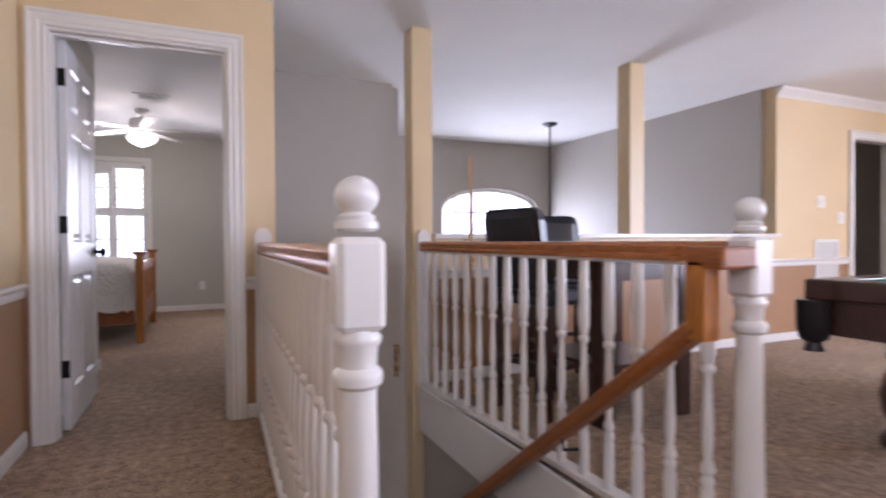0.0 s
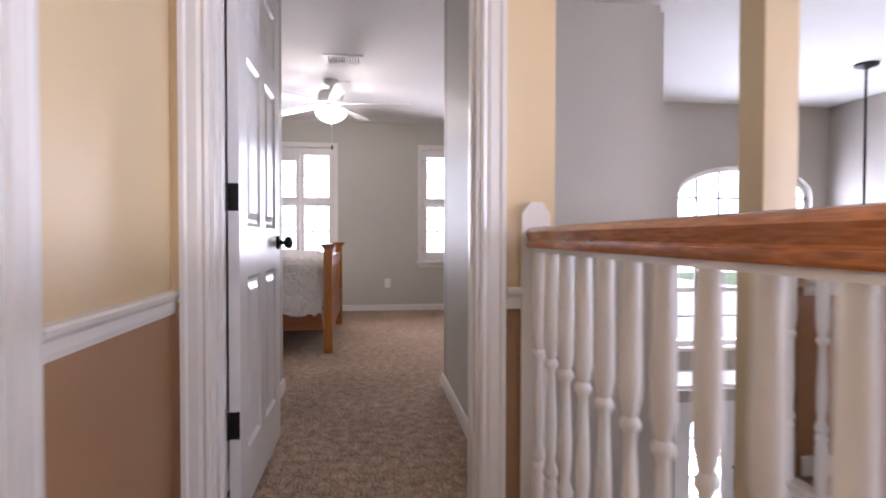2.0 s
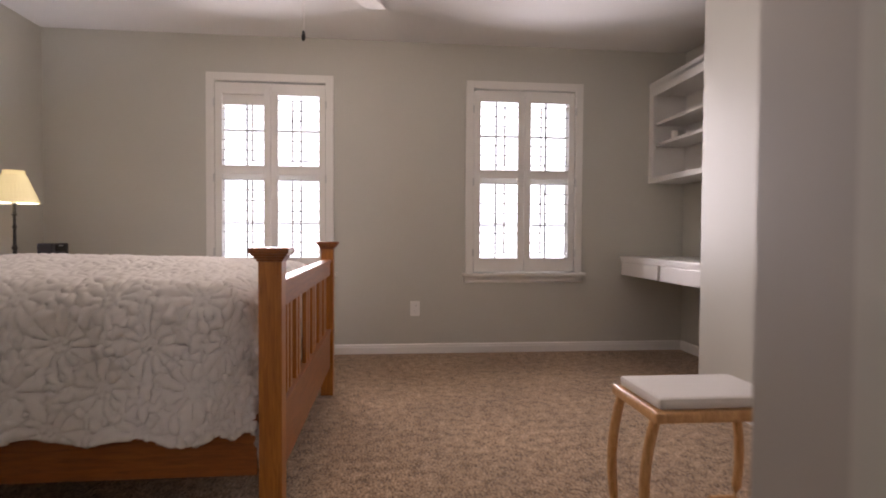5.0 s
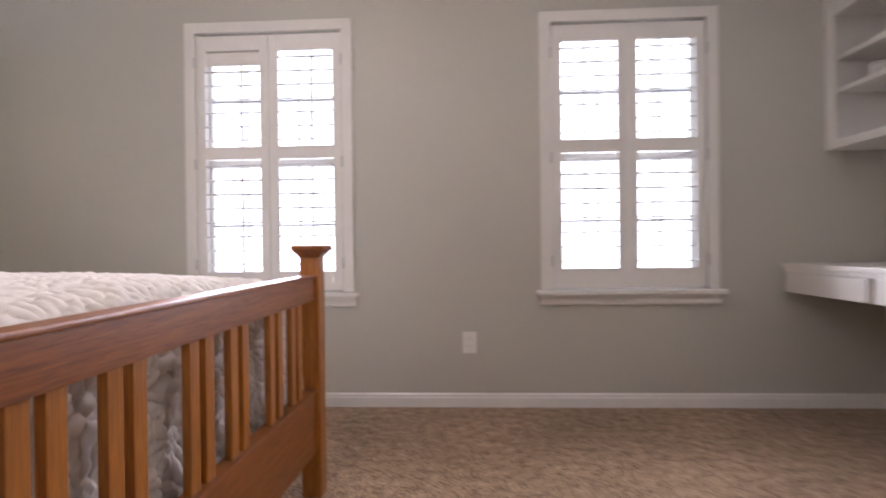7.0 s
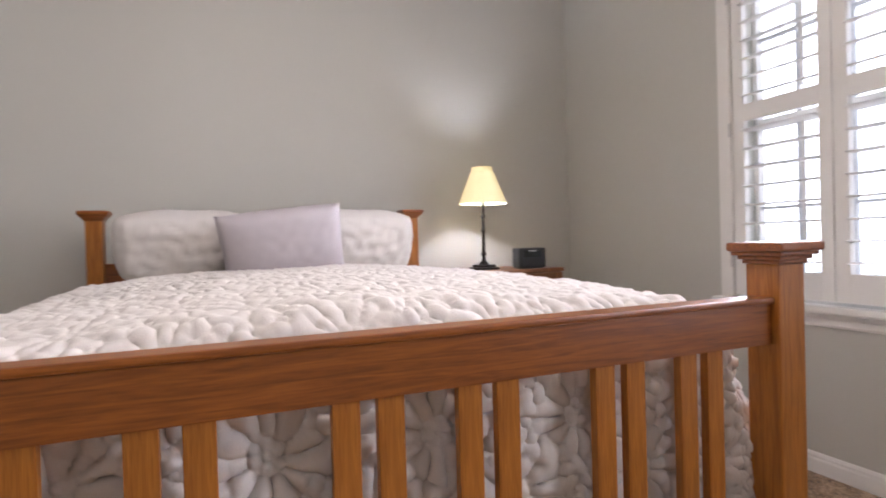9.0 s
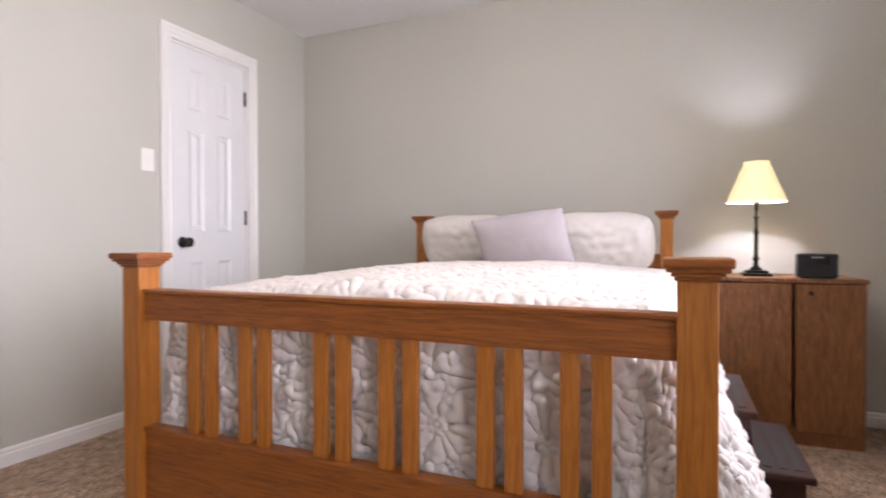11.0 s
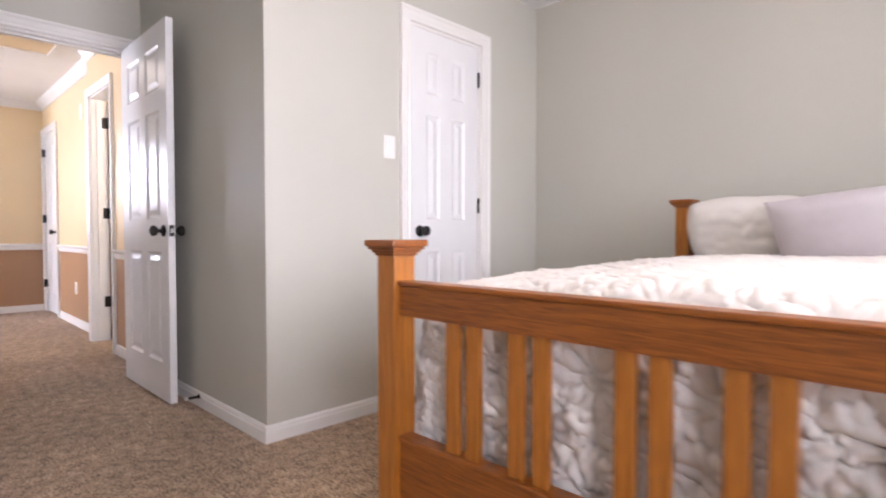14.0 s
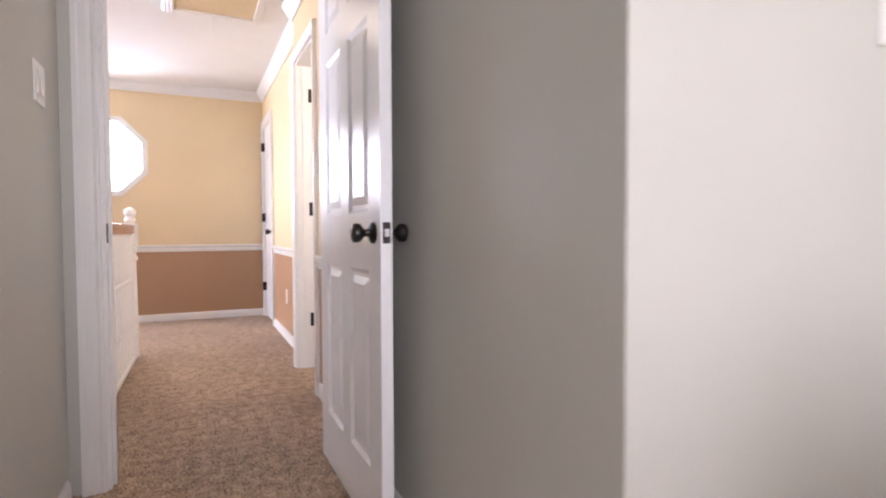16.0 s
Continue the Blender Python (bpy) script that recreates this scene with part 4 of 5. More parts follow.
part("head_panel", B(HXB - 0.018, HXB + 0.018, BY0 + 0.033, BY1 - 0.115, 0.165, 0.50, 0.003), OAKY, bed)
for y in (BY0, BY1):
    part("side_rail", B(HXB + 0.043, FXB - 0.043, y - 0.014, y + 0.014, 0.190, 0.375, 0.003), OAKX, bed)
mt = thing("mattress", "thick white mattress hidden under the quilt", "mattress")
part("cover", B(HXB + 0.05, FXB - 0.09, BY0 + 0.06, BY1 - 0.06, 0.22, 0.755, 0.05), QUILT, mt)


def quilt_height(u, v):
    """Relief of the pleated flower quilting at a place of the flat cloth: flowers on a diamond lattice, pearls at their hearts, puckered seams between them."""
    s, q = 0.262, 0.131
    wu, wv = u + 0.257 + 0.012 * noise.noise((u * 5, v * 5, 2.1)), v - 6.58 + 0.012 * noise.noise((u * 5, v * 5, 6.4))
    p, o = wu / q, 2 * wv / s
    ca, cb = (p + o) / 2, (p - o) / 2
    ia, ib = math.floor(ca + 0.5), math.floor(cb + 0.5)
    da, db = ca - ia, cb - ib
    edge = 0.5 - max(abs(da), abs(db))
    du, dv = (da + db) * q, (da - db) * s / 2
    r, a = math.hypot(du, dv), math.atan2(dv, du)
    seed = ia * 3.7 + ib * 1.9
    n_pl = 11 + (ia * 2 + ib) % 3
    swirl = 0.7 * noise.noise((math.cos(a) * 1.3 + seed, math.sin(a) * 1.3, r * 14))
    pleat = abs(math.sin((a + 0.35 * swirl) * n_pl / 2 + seed)) ** 0.75
    inner = min(1.0, max(0.0, (r - 0.012) / 0.035))
    rim = min(1.0, edge / 0.20)
    bubble = min(1.0, 2.0 * abs(noise.noise((u * 42, v * 42, 1.7)))) ** 0.6
    billow = min(1.0, 1.8 * abs(noise.noise((u * 17, v * 17, 5.1)))) ** 0.6
    h = 0.015 * pleat * inner * (0.3 + 0.7 * rim) + 0.008 * billow * inner + (1 - rim) * 0.021 * bubble + 0.004 * bubble
    if r < 0.034:
        ring = sum(math.exp(-((du - 0.016 * math.cos(k * math.pi / 3 + seed)) ** 2 + (dv - 0.016 * math.sin(k * math.pi / 3 + seed)) ** 2) / 0.00004) for k in range(6))
        h += 0.016 * min(1.0, ring) + 0.015 * math.exp(-r * r / 0.00004)
    return h


def quilt():
    top, hx0, hx1 = 0.765, HXB + 0.10, FXB - 0.19
    y0, y1 = BY0 + 0.125, BY1 - 0.125
    side, foot = 0.60, 0.62
    step = 0.0055
    us = np.arange(hx0, hx1 + foot, step)
    vs = np.arange(y0 - 0.515, y1 + side, step)
    bm = bmesh.new()
    grid = []
    cy = (y0 + y1) / 2
    for u in us:
        line = []
        for v in vs:
            cu, cv = min(u, hx1), min(max(v, y0), y1)
            du, dv = u - cu, v - cv
            L = max(abs(du), abs(dv))
            if L > 0:
                nrm = math.hypot(du, dv)
                dx, dy = du / nrm, dv / nrm
            else:
                dx = dy = 0.0
            R = 0.115
            arc = R * math.pi / 2
            if L < arc:
                t = L / R
                out, drop = R * math.sin(t), R * (1 - math.cos(t))
                nz, nh = math.cos(t), math.sin(t)
            else:
                d = L - arc
                wav = 0.5 + 0.5 * math.sin((u - dv * 0.2) * 11 + 2 * noise.noise((u * 2, v * 2, 0)))
                fl = (0.30 * abs(dy) * (1.0 if dv > 0 else 0.45) + 0.02)
                if abs(dx) > 0.3 and abs(dy) < 0.3:
                    fl, wav = 0.0, 0.0
                out = R + d * fl + wav * 0.03 * d / 0.4 * abs(dy)
                drop = R + d * math.sqrt(max(0.2, 1 - fl * fl)) + (0.012 * math.sin(u * 21) if L > (side if dv > 0 else 0.515) - 0.06 else 0)
                nz, nh = 0.15, 0.99
            crown = 0.035 * (1 - ((cv - cy) / (y1 - cy)) ** 2) + 0.02 * (1 - abs((cu - (hx0 + hx1) / 2) / ((hx1 - hx0) / 2)) ** 2)
            h = quilt_height(u, v) * (0.42 + 0.63 * min(1.0, L / 0.15)) + 0.012 * noise.noise((u * 2.3, v * 2.3, 9))
            x = cu + dx * (out + nh * h)
            y = cv + dy * (out + nh * h)
            z = top + crown * (1 - min(1, L / 0.2) * 0.6) - drop + nz * h
            x = min(x, FXB - 0.030)
            line.append(bm.verts.new((x, y, max(z, 0.03))))
        grid.append(line)
    for a, b in zip(grid, grid[1:]):
        for k in range(len(vs) - 1):
            bm.faces.new((a[k], a[k + 1], b[k + 1], b[k]))
    return bm


qt = tagged(part("quilt", quilt(), QUILT, smooth=True), "white pleated flower quilt draped over the bed", "quilt")
qt.data.set_sharp_from_angle(angle=radians(180))
qt.modifiers.new("thickness", "SOLIDIFY").thickness = -0.008


def pillow(name, label, x, y, z, w, h, depth, lean, turn, material, relief, tip=0):
    """A soft cushion: a puffed rectangle with pinched corners, standing on its long edge."""
    bm = bmesh.new()
    n, m = 34, 24
    soft_corner = 0.15 if material is LILAC else 1.0
    sides = []
    for s in (-1, 1):
        rows = []
        for i in range(n + 1):
            line = []
            for j in range(m + 1):
                a, b = 2 * i / n - 1, 2 * j / m - 1
                puff = (max(0, 1 - abs(a) ** 2.6) * max(0, 1 - abs(b) ** 2.6)) ** 0.42
                pin = 1 - 0.05 * (1 - abs(a)) ** 0.5 * abs(b) ** 3
                pin2 = 1 - 0.05 * (1 - abs(b)) ** 0.5 * abs(a) ** 3
                rx = a * w / 2 * pin2 * (1 - 0.14 * soft_corner * b * b * abs(a) ** 3)
                rz = b * h / 2 * pin * (1 - 0.22 * soft_corner * a * a * abs(b) ** 3)
                d = s * depth / 2 * puff
                d += s * relief * puff * (1.3 * abs(noise.noise((rx * 16, rz * 16, 3 + s))) + 0.6 * noise.noise((rx * 30, rz * 30, s)))
                line.append(bm.verts.new((rx, d, rz + 0.015 * relief * 60 * noise.noise((rx * 5, 2.0, s * 0.0 + x)))))
            rows.append(line)
        for p, q in zip(rows, rows[1:]):
            for j in range(m):
                bm.faces.new((p[j], p[j + 1], q[j + 1], q[j]))
        sides.append(rows)
    bmesh.ops.remove_doubles(bm, verts=bm.verts, dist=0.0015)
    ob = tagged(part(name, bm, material, smooth=True), label, "pillow")
    ob.data.set_sharp_from_angle(angle=radians(180))
    ob.matrix_basis = pose(x, y, z, 0, 0, turn) @ pose(0, 0, 0, lean, 0, 0) @ pose(0, 0, 0, 0, tip, 0)
    return ob


pillow("pillow", "white quilted pillow leaning on the headboard", -2.08, 6.40, 0.922, 0.58, 0.33, 0.19, 22, 90, QUILT, 0.020)
pillow("pillow", "white quilted pillow leaning on the headboard", -2.08, 7.11, 0.922, 0.60, 0.33, 0.19, 22, 90, QUILT, 0.020)
pillow("throw_pillow", "pale grey-lilac satin cushion between the white pillows", -1.89, 6.77, 0.918, 0.50, 0.34, 0.14, 28, 88, LILAC, 0.004, -7)

# ---- cabinet, lamp, clock radio, step stool ----
cb = thing("cabinet", "plain oak cabinet with two shut doors", "cabinet")
CX0, CX1, CY0, CY1, CZ = XW + 0.02, -2.06, 7.57, 8.258, 0.757
part("body", boxes([(CX0, CX1 - 0.02, CY0, CY0 + 0.02, 0, CZ - 0.02), (CX0, CX1 - 0.02, CY1 - 0.02, CY1, 0, CZ - 0.02), (CX0, CX0 + 0.01, CY0 + 0.02, CY1 - 0.02, 0, CZ - 0.02), (CX0 + 0.01, CX1 - 0.02, CY0 + 0.02, CY1 - 0.02, 0.06, 0.08),
                    (CX1 - 0.035, CX1 - 0.012, CY0 + 0.02, CY1 - 0.02, 0, 0.06)]), CABW, cb)
part("top", B(CX0, CX1 + 0.004, CY0 - 0.006, CY1 + 0.006, CZ - 0.02, CZ, 0.003), CABW, cb)
ymid = 7.985
for y0, y1 in ((CY0 + 0.003, ymid - 0.008), (ymid + 0.008, CY1 - 0.003)):
    dr = part("door", B(CX1 - 0.02, CX1, y0, y1, 0.062, CZ - 0.024, 0.003), CABW, cb)
part("hinge", B(CX1 - 0.030, CX1 - 0.005, CY0 - 0.004, CY0, 0.60, 0.65), BLACK, cb, "dark metal hinge")
part("knot", lathe([(0.011, 0), (0.009, 0.0015), (0.002, 0.002)], 12, at=(CX1, 8.05, 0.69), axis="x"), CHERRY, cb)
lp = thing("table_lamp", "bronze candlestick lamp with a lit yellow pleated shade", "lamp", (-2.205, 7.85, CZ))
part("base", boxes([(-0.062, 0.062, -0.062, 0.062, 0, 0.014), (-0.048, 0.048, -0.048, 0.048, 0.014, 0.028)], 0.004), BLACK, lp)
part("stem", lathe([(0.030, 0.028), (0.026, 0.036), (0.012, 0.05), (0.010, 0.07), (0.017, 0.085), (0.010, 0.10), (0.0085, 0.20), (0.014, 0.212), (0.008, 0.225), (0.008, 0.275), (0.015, 0.288), (0.008, 0.30), (0.008, 0.345), (0.016, 0.355), (0.010, 0.37), (0.012, 0.40)], 18), BLACK, lp, smooth=True)
bm = bmesh.new()
n = 64
prof = [(0.126, 0.356), (0.124, 0.366), (0.108, 0.408), (0.084, 0.465), (0.063, 0.520), (0.054, 0.532), (0.052, 0.536), (0.055, 0.553)]
rings = []
for r, z in prof:
    rings.append([bm.verts.new(((r + 0.002 * (k % 2)) * math.cos(2 * math.pi * k / n), (r + 0.002 * (k % 2)) * math.sin(2 * math.pi * k / n), z)) for k in range(n)])
for a, b in zip(rings, rings[1:]):
    for k in range(n):
        bm.faces.new((a[k], a[(k + 1) % n], b[(k + 1) % n], b[k]))
part("shade", bm, SHADE, lp, "yellow glowing pleated shade")
for z, r in ((0.360, 0.1275), (0.534, 0.056)):
    part("piping", tube([(r * math.cos(k * math.pi / 16), r * math.sin(k * math.pi / 16), z) for k in range(33)], 0.003, 6), SHADE, lp)
rd = thing("clock_radio", "black clock radio with a dark display", "radio", (-2.12, 8.08, CZ), 84)
part("case", B(-0.078, 0.078, -0.05, 0.05, 0.004, 0.112, 0.010), DARKP, rd)
part("display", B(-0.05, 0.05, -0.0515, -0.0495, 0.062, 0.100), SCREEN, rd)
part("label_bar", B(-0.022, 0.022, -0.0525, -0.0505, 0.093, 0.098), CHROME, rd, "thin silver bar")
part("foot", boxes([(-0.06, 0.06, -0.04, 0.04, 0, 0.005)]), DARKP, rd)
sl = thing("step_stool", "dark cherry two-step stool with black tread strips beside the bed", "stool", (-1.36, 7.62, 0), 0)
for x in (-0.24, 0.22):
    bm = bmesh.new()
    prof = [(-0.10, 0), (-0.04, 0), (0.02, 0.05), (0.12, 0.05), (0.18, 0), (0.25, 0), (0.24, 0.19), (0.13, 0.20), (0.10, 0.24), (0.09, 0.37), (-0.09, 0.37)]
    f = [[bm.verts.new((x + dx, y, z)) for y, z in prof] for dx in (0, 0.02)]
    for k in range(len(prof)):
        bm.faces.new((f[0][k], f[0][(k + 1) % len(prof)], f[1][(k + 1) % len(prof)], f[1][k]))
    bm.faces.new(f[0])
    bm.faces.new(f[1][::-1])
    part("side", bm, CHERRY, sl)
part("tread", B(-0.27, 0.27, 0.085, 0.265, 0.192, 0.215, 0.007), CHERRY, sl)
part("tread", B(-0.27, 0.27, -0.12, 0.11, 0.371, 0.394, 0.007), CHERRY, sl)
part("apron", B(-0.22, 0.22, 0.075, 0.09, 0.24, 0.37), CHERRY, sl)
for y in (-0.04, 0.015, 0.07):
    part("grip_strip", B(-0.22, 0.22, y - 0.012, y + 0.012, 0.3935, 0.396), DARKP, sl)
for y in (0.14, 0.185, 0.23):
    part("grip_strip", B(-0.22, 0.22, y - 0.012, y + 0.012, 0.2145, 0.217), DARKP, sl)

# ---- built-in desk and shelves ----
dk = thing("built_in_desk", "white built-in wall desk with two shallow drawers", "desk")
part("top", B(1.935, 2.475, 7.33, YN, 0.752, 0.775, 0.004), TRIM, dk)
part("frame", boxes([(1.965, 1.985, 7.33, YN, 0.62, 0.752), (2.40, 2.42, 7.33, YN, 0.64, 0.752)]), TRIM, dk)
part("edge", sweep([(0, 0), (0.016, 0.004), (0.012, 0.014), (0.018, 0.018), (0.018, 0.022), (0, 0.022)], (1.945, YN, 0.730), (1.945, 7.33, 0.730)), TRIM, dk)
for y0, y1 in ((7.345, 7.93), (7.985, 8.585)):
    part("drawer", B(1.944, 1.965, y0, y1, 0.622, 0.728, 0.006), TRIM, dk)
sh = thing("wall_shelf_unit", "white built-in wall shelves with a crown, mostly empty", "shelf")
for nm, row in (("side_panel", (2.19, 2.475, 8.565, YN, 1.37, 2.14)), ("side_panel", (2.19, 2.475, 7.33, 7.365, 1.37, 2.14)), ("top_panel", (2.19, 2.475, 7.365, 8.565, 2.08, 2.14)), ("back_panel", (2.465, 2.475, 7.365, 8.565, 1.40, 2.08))):
    part(nm, B(*row), TRIM, sh)
for z0, z1 in ((1.37, 1.405), (1.665, 1.69), (1.835, 1.86)):
    part("shelf", B(2.185 if z0 < 1.4 else 2.21, 2.465, 7.365, 8.565, z0, z1, 0.003), TRIM, sh)
part("face_frame", boxes([(2.17, 2.19, 8.53, YN, 1.37, 2.14), (2.17, 2.19, 7.33, 8.53, 2.06, 2.14), (2.17, 2.19, 7.33, 8.53, 1.37, 1.41)]), TRIM, sh)
part("crown", sweep([(0, 0), (0, 0.05), (0.045, 0.05), (0.045, 0.04), (0.03, 0.03), (0.012, 0.008), (0.012, 0)], (2.17, YN, 2.125), (2.17, 7.33, 2.125)), TRIM, sh)
jr = thing("jar", "small white candle jar on a shelf", "jar", (2.27, 8.36, 1.69))
part("body", lathe([(0.030, 0), (0.033, 0.004), (0.033, 0.050), (0.030, 0.054)], 18), PLATE, jr, smooth=True)
part("lid", lathe([(0.032, 0.054), (0.034, 0.056), (0.034, 0.066), (0.030, 0.069)], 18), TRIM, jr)

# low stool with bowed legs, half hidden behind the passage wall
ch = thing("footstool", "low light wooden footstool with bowed legs", "stool", (1.06, 5.98, 0))
for sx in (-1, 1):
    for sy in (-1, 1):
        pts = [(sx * (0.19 + 0.035 * math.sin(k / 8 * math.pi * 0.9) + 0.03 * (1 - k / 8) ** 2), sy * 0.12, 0.012 + 0.378 * k / 8) for k in range(9)]
        part("leg", tube([(sx * 0.13, sy * 0.12, 0.012)] + pts, 0.016, 10), PINE, ch)
part("seat", B(-0.22, 0.22, -0.16, 0.16, 0.385, 0.42, 0.010), PINE, ch)
part("pad", B(-0.20, 0.20, -0.14, 0.14, 0.42, 0.455, 0.014), QUILT, ch, "white padded top")

# ---- ceiling fan, vents, wall plates ----
fan = thing("ceiling_fan", "white five-blade ceiling fan with a lit frosted bowl", "ceiling fan", (-0.325, 6.78, H))
part("canopy", lathe([(0.02, -0.06), (0.05, -0.05), (0.068, -0.025), (0.07, 0)], 24), FANW, fan, smooth=True)
part("motor", lathe([(0.05, -0.205), (0.10, -0.195), (0.118, -0.17), (0.120, -0.11), (0.105, -0.08), (0.06, -0.068), (0.02, -0.06)], 28), FANW, fan, smooth=True)
part("light_fitter", lathe([(0.055, -0.235), (0.075, -0.228), (0.075, -0.212), (0.05, -0.205)], 24), FANW, fan)
part("bowl", lathe([(0.004, -0.375), (0.04, -0.370), (0.09, -0.348), (0.132, -0.315), (0.150, -0.280), (0.138, -0.258), (0.10, -0.244), (0.070, -0.234)], 28), BOWL, fan, "glowing frosted glass bowl", smooth=True).visible_shadow = False
part("finial", lathe([(0.002, -0.400), (0.010, -0.395), (0.008, -0.385), (0.014, -0.380), (0.012, -0.375)], 14), FANW, fan)
part("pull_chain", tube([(0.03, -0.03, -0.24), (0.012, -0.02, -0.40), (0.010, -0.02, -0.585)], 0.0022, 6), FANW, fan)
part("pull_fob", lathe([(0.002, -0.63), (0.008, -0.625), (0.009, -0.605), (0.004, -0.585)], 10, at=(0.010, -0.02, 0)), BLACK, fan)
for k in range(5):
    a = -6 + 72 * k
    m = Matrix.Rotation(radians(a), 4, "Z")
    iron = B(0.09, 0.20, -0.018, 0.018, -0.195, -0.188, 0.002)
    iron.transform(m)
    arm = part("blade_iron", iron, FANW, fan)
    bm = bmesh.new()
    outline = [(0.17, -0.045), (0.30, -0.058), (0.68, -0.068), (0.735, -0.062), (0.755, -0.035), (0.755, 0.035), (0.735, 0.062), (0.68, 0.068), (0.30, 0.058), (0.17, 0.045)]
    lo, hi = [[bm.verts.new((x, y, z + 0.16 * y)) for x, y in outline] for z in (-0.19, -0.184)]
    for i in range(len(outline)):
        j = (i + 1) % len(outline)
        bm.faces.new((lo[i], lo[j], hi[j], hi[i]))
    bm.faces.new(lo[::-1])
    bm.faces.new(hi)
    bm.transform(m)
    part("blade", bm, FANW, fan)

for o in fan.children:
    if not o.name.startswith("canopy"):
        o.location.z = -0.03
part("downrod", lathe([(0.018, -0.10), (0.018, -0.05)], 14), FANW, fan)

cv = thing("ceiling_vent", "white louvred air vent in the ceiling", "vent", (-0.175, 6.13, H))
part("backing", B(-0.13, 0.13, -0.08, 0.08, -0.004, -0.001), VDARK, cv)
part("frame", boxes([(-0.165, 0.165, -0.11, -0.075, -0.012, -0.001), (-0.165, 0.165, 0.075, 0.11, -0.012, -0.001), (-0.165, -0.125, -0.075, 0.075, -0.012, -0.001), (0.125, 0.165, -0.075, 0.075, -0.012, -0.001)]), FANW, cv)
vs = mesh("slat", B(-0.009, 0.009, -0.075, 0.075, -0.001, 0.001), FANW)
for k in range(11):
    o = new("slat", vs)
    o.parent, o.matrix_basis = cv, pose(-0.11 + 0.022 * k, 0, -0.010, 0, 38 if k < 6 else -38, 0)

plate("outlet", "white wall outlet low on the greige wall", "outlet", 0.262, YN, 0.355, "s", kind="socket")
plate("light_switch", "white rocker switch beside the closet door", "switch", -1.178, YC, 1.358, "n")
plate("light_switch", "white double switch plate in the entry passage", "switch", 0.515, 3.60, 1.37, "w", w=0.115)
plate("outlet", "white wall outlet on the brown hall wall", "outlet", HS, 0.81, 0.372, "e", kind="socket")
plate("door_chime", "small white box high on the hall wall", "chime", HS, 1.12, 2.05, "e", w=0.08, h=0.14)
plate("thermostat", "small white thermostat with a dark display", "thermostat", 5.98, 3.45, 1.36, "s", w=0.12, h=0.12)
plate("outlet", "white wall outlet under the chair rail", "outlet", 5.72, 3.45, 0.30, "s", kind="socket")
plate("light_switch", "white switch plate beside the doorway", "switch", 6.31, 3.45, 1.20, "s", w=0.115)
rg = thing("return_air_grille", "white louvred return air grille low on the wall", "vent", (6.07, 3.45, 0.70))
part("frame", boxes([(-0.19, 0.19, -0.012, 0, 0.25, 0.28), (-0.19, 0.19, -0.012, 0, -0.28, -0.25), (-0.19, -0.16, -0.012, 0, -0.25, 0.25), (0.16, 0.19, -0.012, 0, -0.25, 0.25)]), PLATE, rg)
part("backing", B(-0.16, 0.16, -0.003, -0.001, -0.25, 0.25), VENTG, rg)
gs = mesh("slat", B(-0.16, 0.16, -0.009, -0.004, -0.006, 0.006), VENTG)
for k in range(20):
    o = new("slat", gs)
    o.parent, o.matrix_basis = rg, pose(0, 0, -0.237 + 0.025 * k, 0, 0, 0)

ds = thing("door_stop", "small spring door stop on the baseboard", "door stop", (-0.476, 4.23, 0.055))
part("spring", lathe([(0.006 + 0.002 * (k % 2), 0.004 + 0.004 * k) for k in range(14)], 10, axis="x"), BLACK, ds)
part("tip", lathe([(0.008, 0.058), (0.010, 0.062), (0.010, 0.070), (0.006, 0.074)], 10, axis="x"), PLATE, ds)
part("base", lathe([(0.013, 0.0), (0.012, 0.004), (0.008, 0.006)], 12, axis="x"), BLACK, ds)

# attic hatch in the hall ceiling
ah = thing("attic_hatch", "cream attic hatch with white trim in the hall ceiling", "hatch", kind="structure")
AX0, AX1, AY0, AY1 = -0.31, 0.19, 1.47, 2.80
part("panel", B(AX0, AX1, AY0, AY1, H - 0.010, H - 0.001), CREAM, ah)
for nm, r in (("trim_side", (AX0 - 0.05, AX0, AY0 - 0.05, AY1 + 0.05)), ("trim_side", (AX1, AX1 + 0.075, AY0 - 0.05, AY1 + 0.05)), ("trim_end", (AX0, AX1, AY0 - 0.05, AY0)), ("trim_end", (AX0, AX1, AY1, AY1 + 0.05))):
    part(nm, B(*r, H - 0.022, H - 0.001, 0.004), TRIM, ah)
for k in range(3):
    part("trim_rib", B(AX1 + 0.008 + 0.022 * k, AX1 + 0.022 + 0.022 * k, AY0 - 0.05, AY1 + 0.05, H - 0.034 + 0.004 * k, H - 0.020, 0.003), TRIM, ah)
part("pull_cord", tube([(-0.03, 1.5, H - 0.01), (-0.03, 1.5, H - 0.16)], 0.002, 6), PLATE, ah)

# ---- foyer pendant ----
pd = thing("pendant_light", "black pendant hung on a thin rod from the foyer ceiling", "pendant lamp", (4.25, 5.66, H))
part("canopy", lathe([(0.015, -0.05), (0.03, -0.04), (0.085, -0.02), (0.09, 0)], 24), BLACK, pd, smooth=True)
part("rod", tube([(0, 0, -0.04), (0, 0, -1.75)], 0.011, 10), BLACK, pd)
part("lantern", lathe([(0.02, -2.25), (0.12, -2.22), (0.17, -2.05), (0.15, -1.85), (0.03, -1.75)], 12), BLACK, pd)

# ---- game room ----


def turned_leg(h):
    return [(0.075, 0), (0.095, 0.02), (0.095, 0.06), (0.07, 0.09), (0.055, 0.12), (0.085, 0.17), (0.10, 0.26), (0.085, 0.34), (0.055, 0.40), (0.075, 0.43), (0.075, 0.45), (0.06, 0.47), (0.09, 0.54), (0.105, h)]


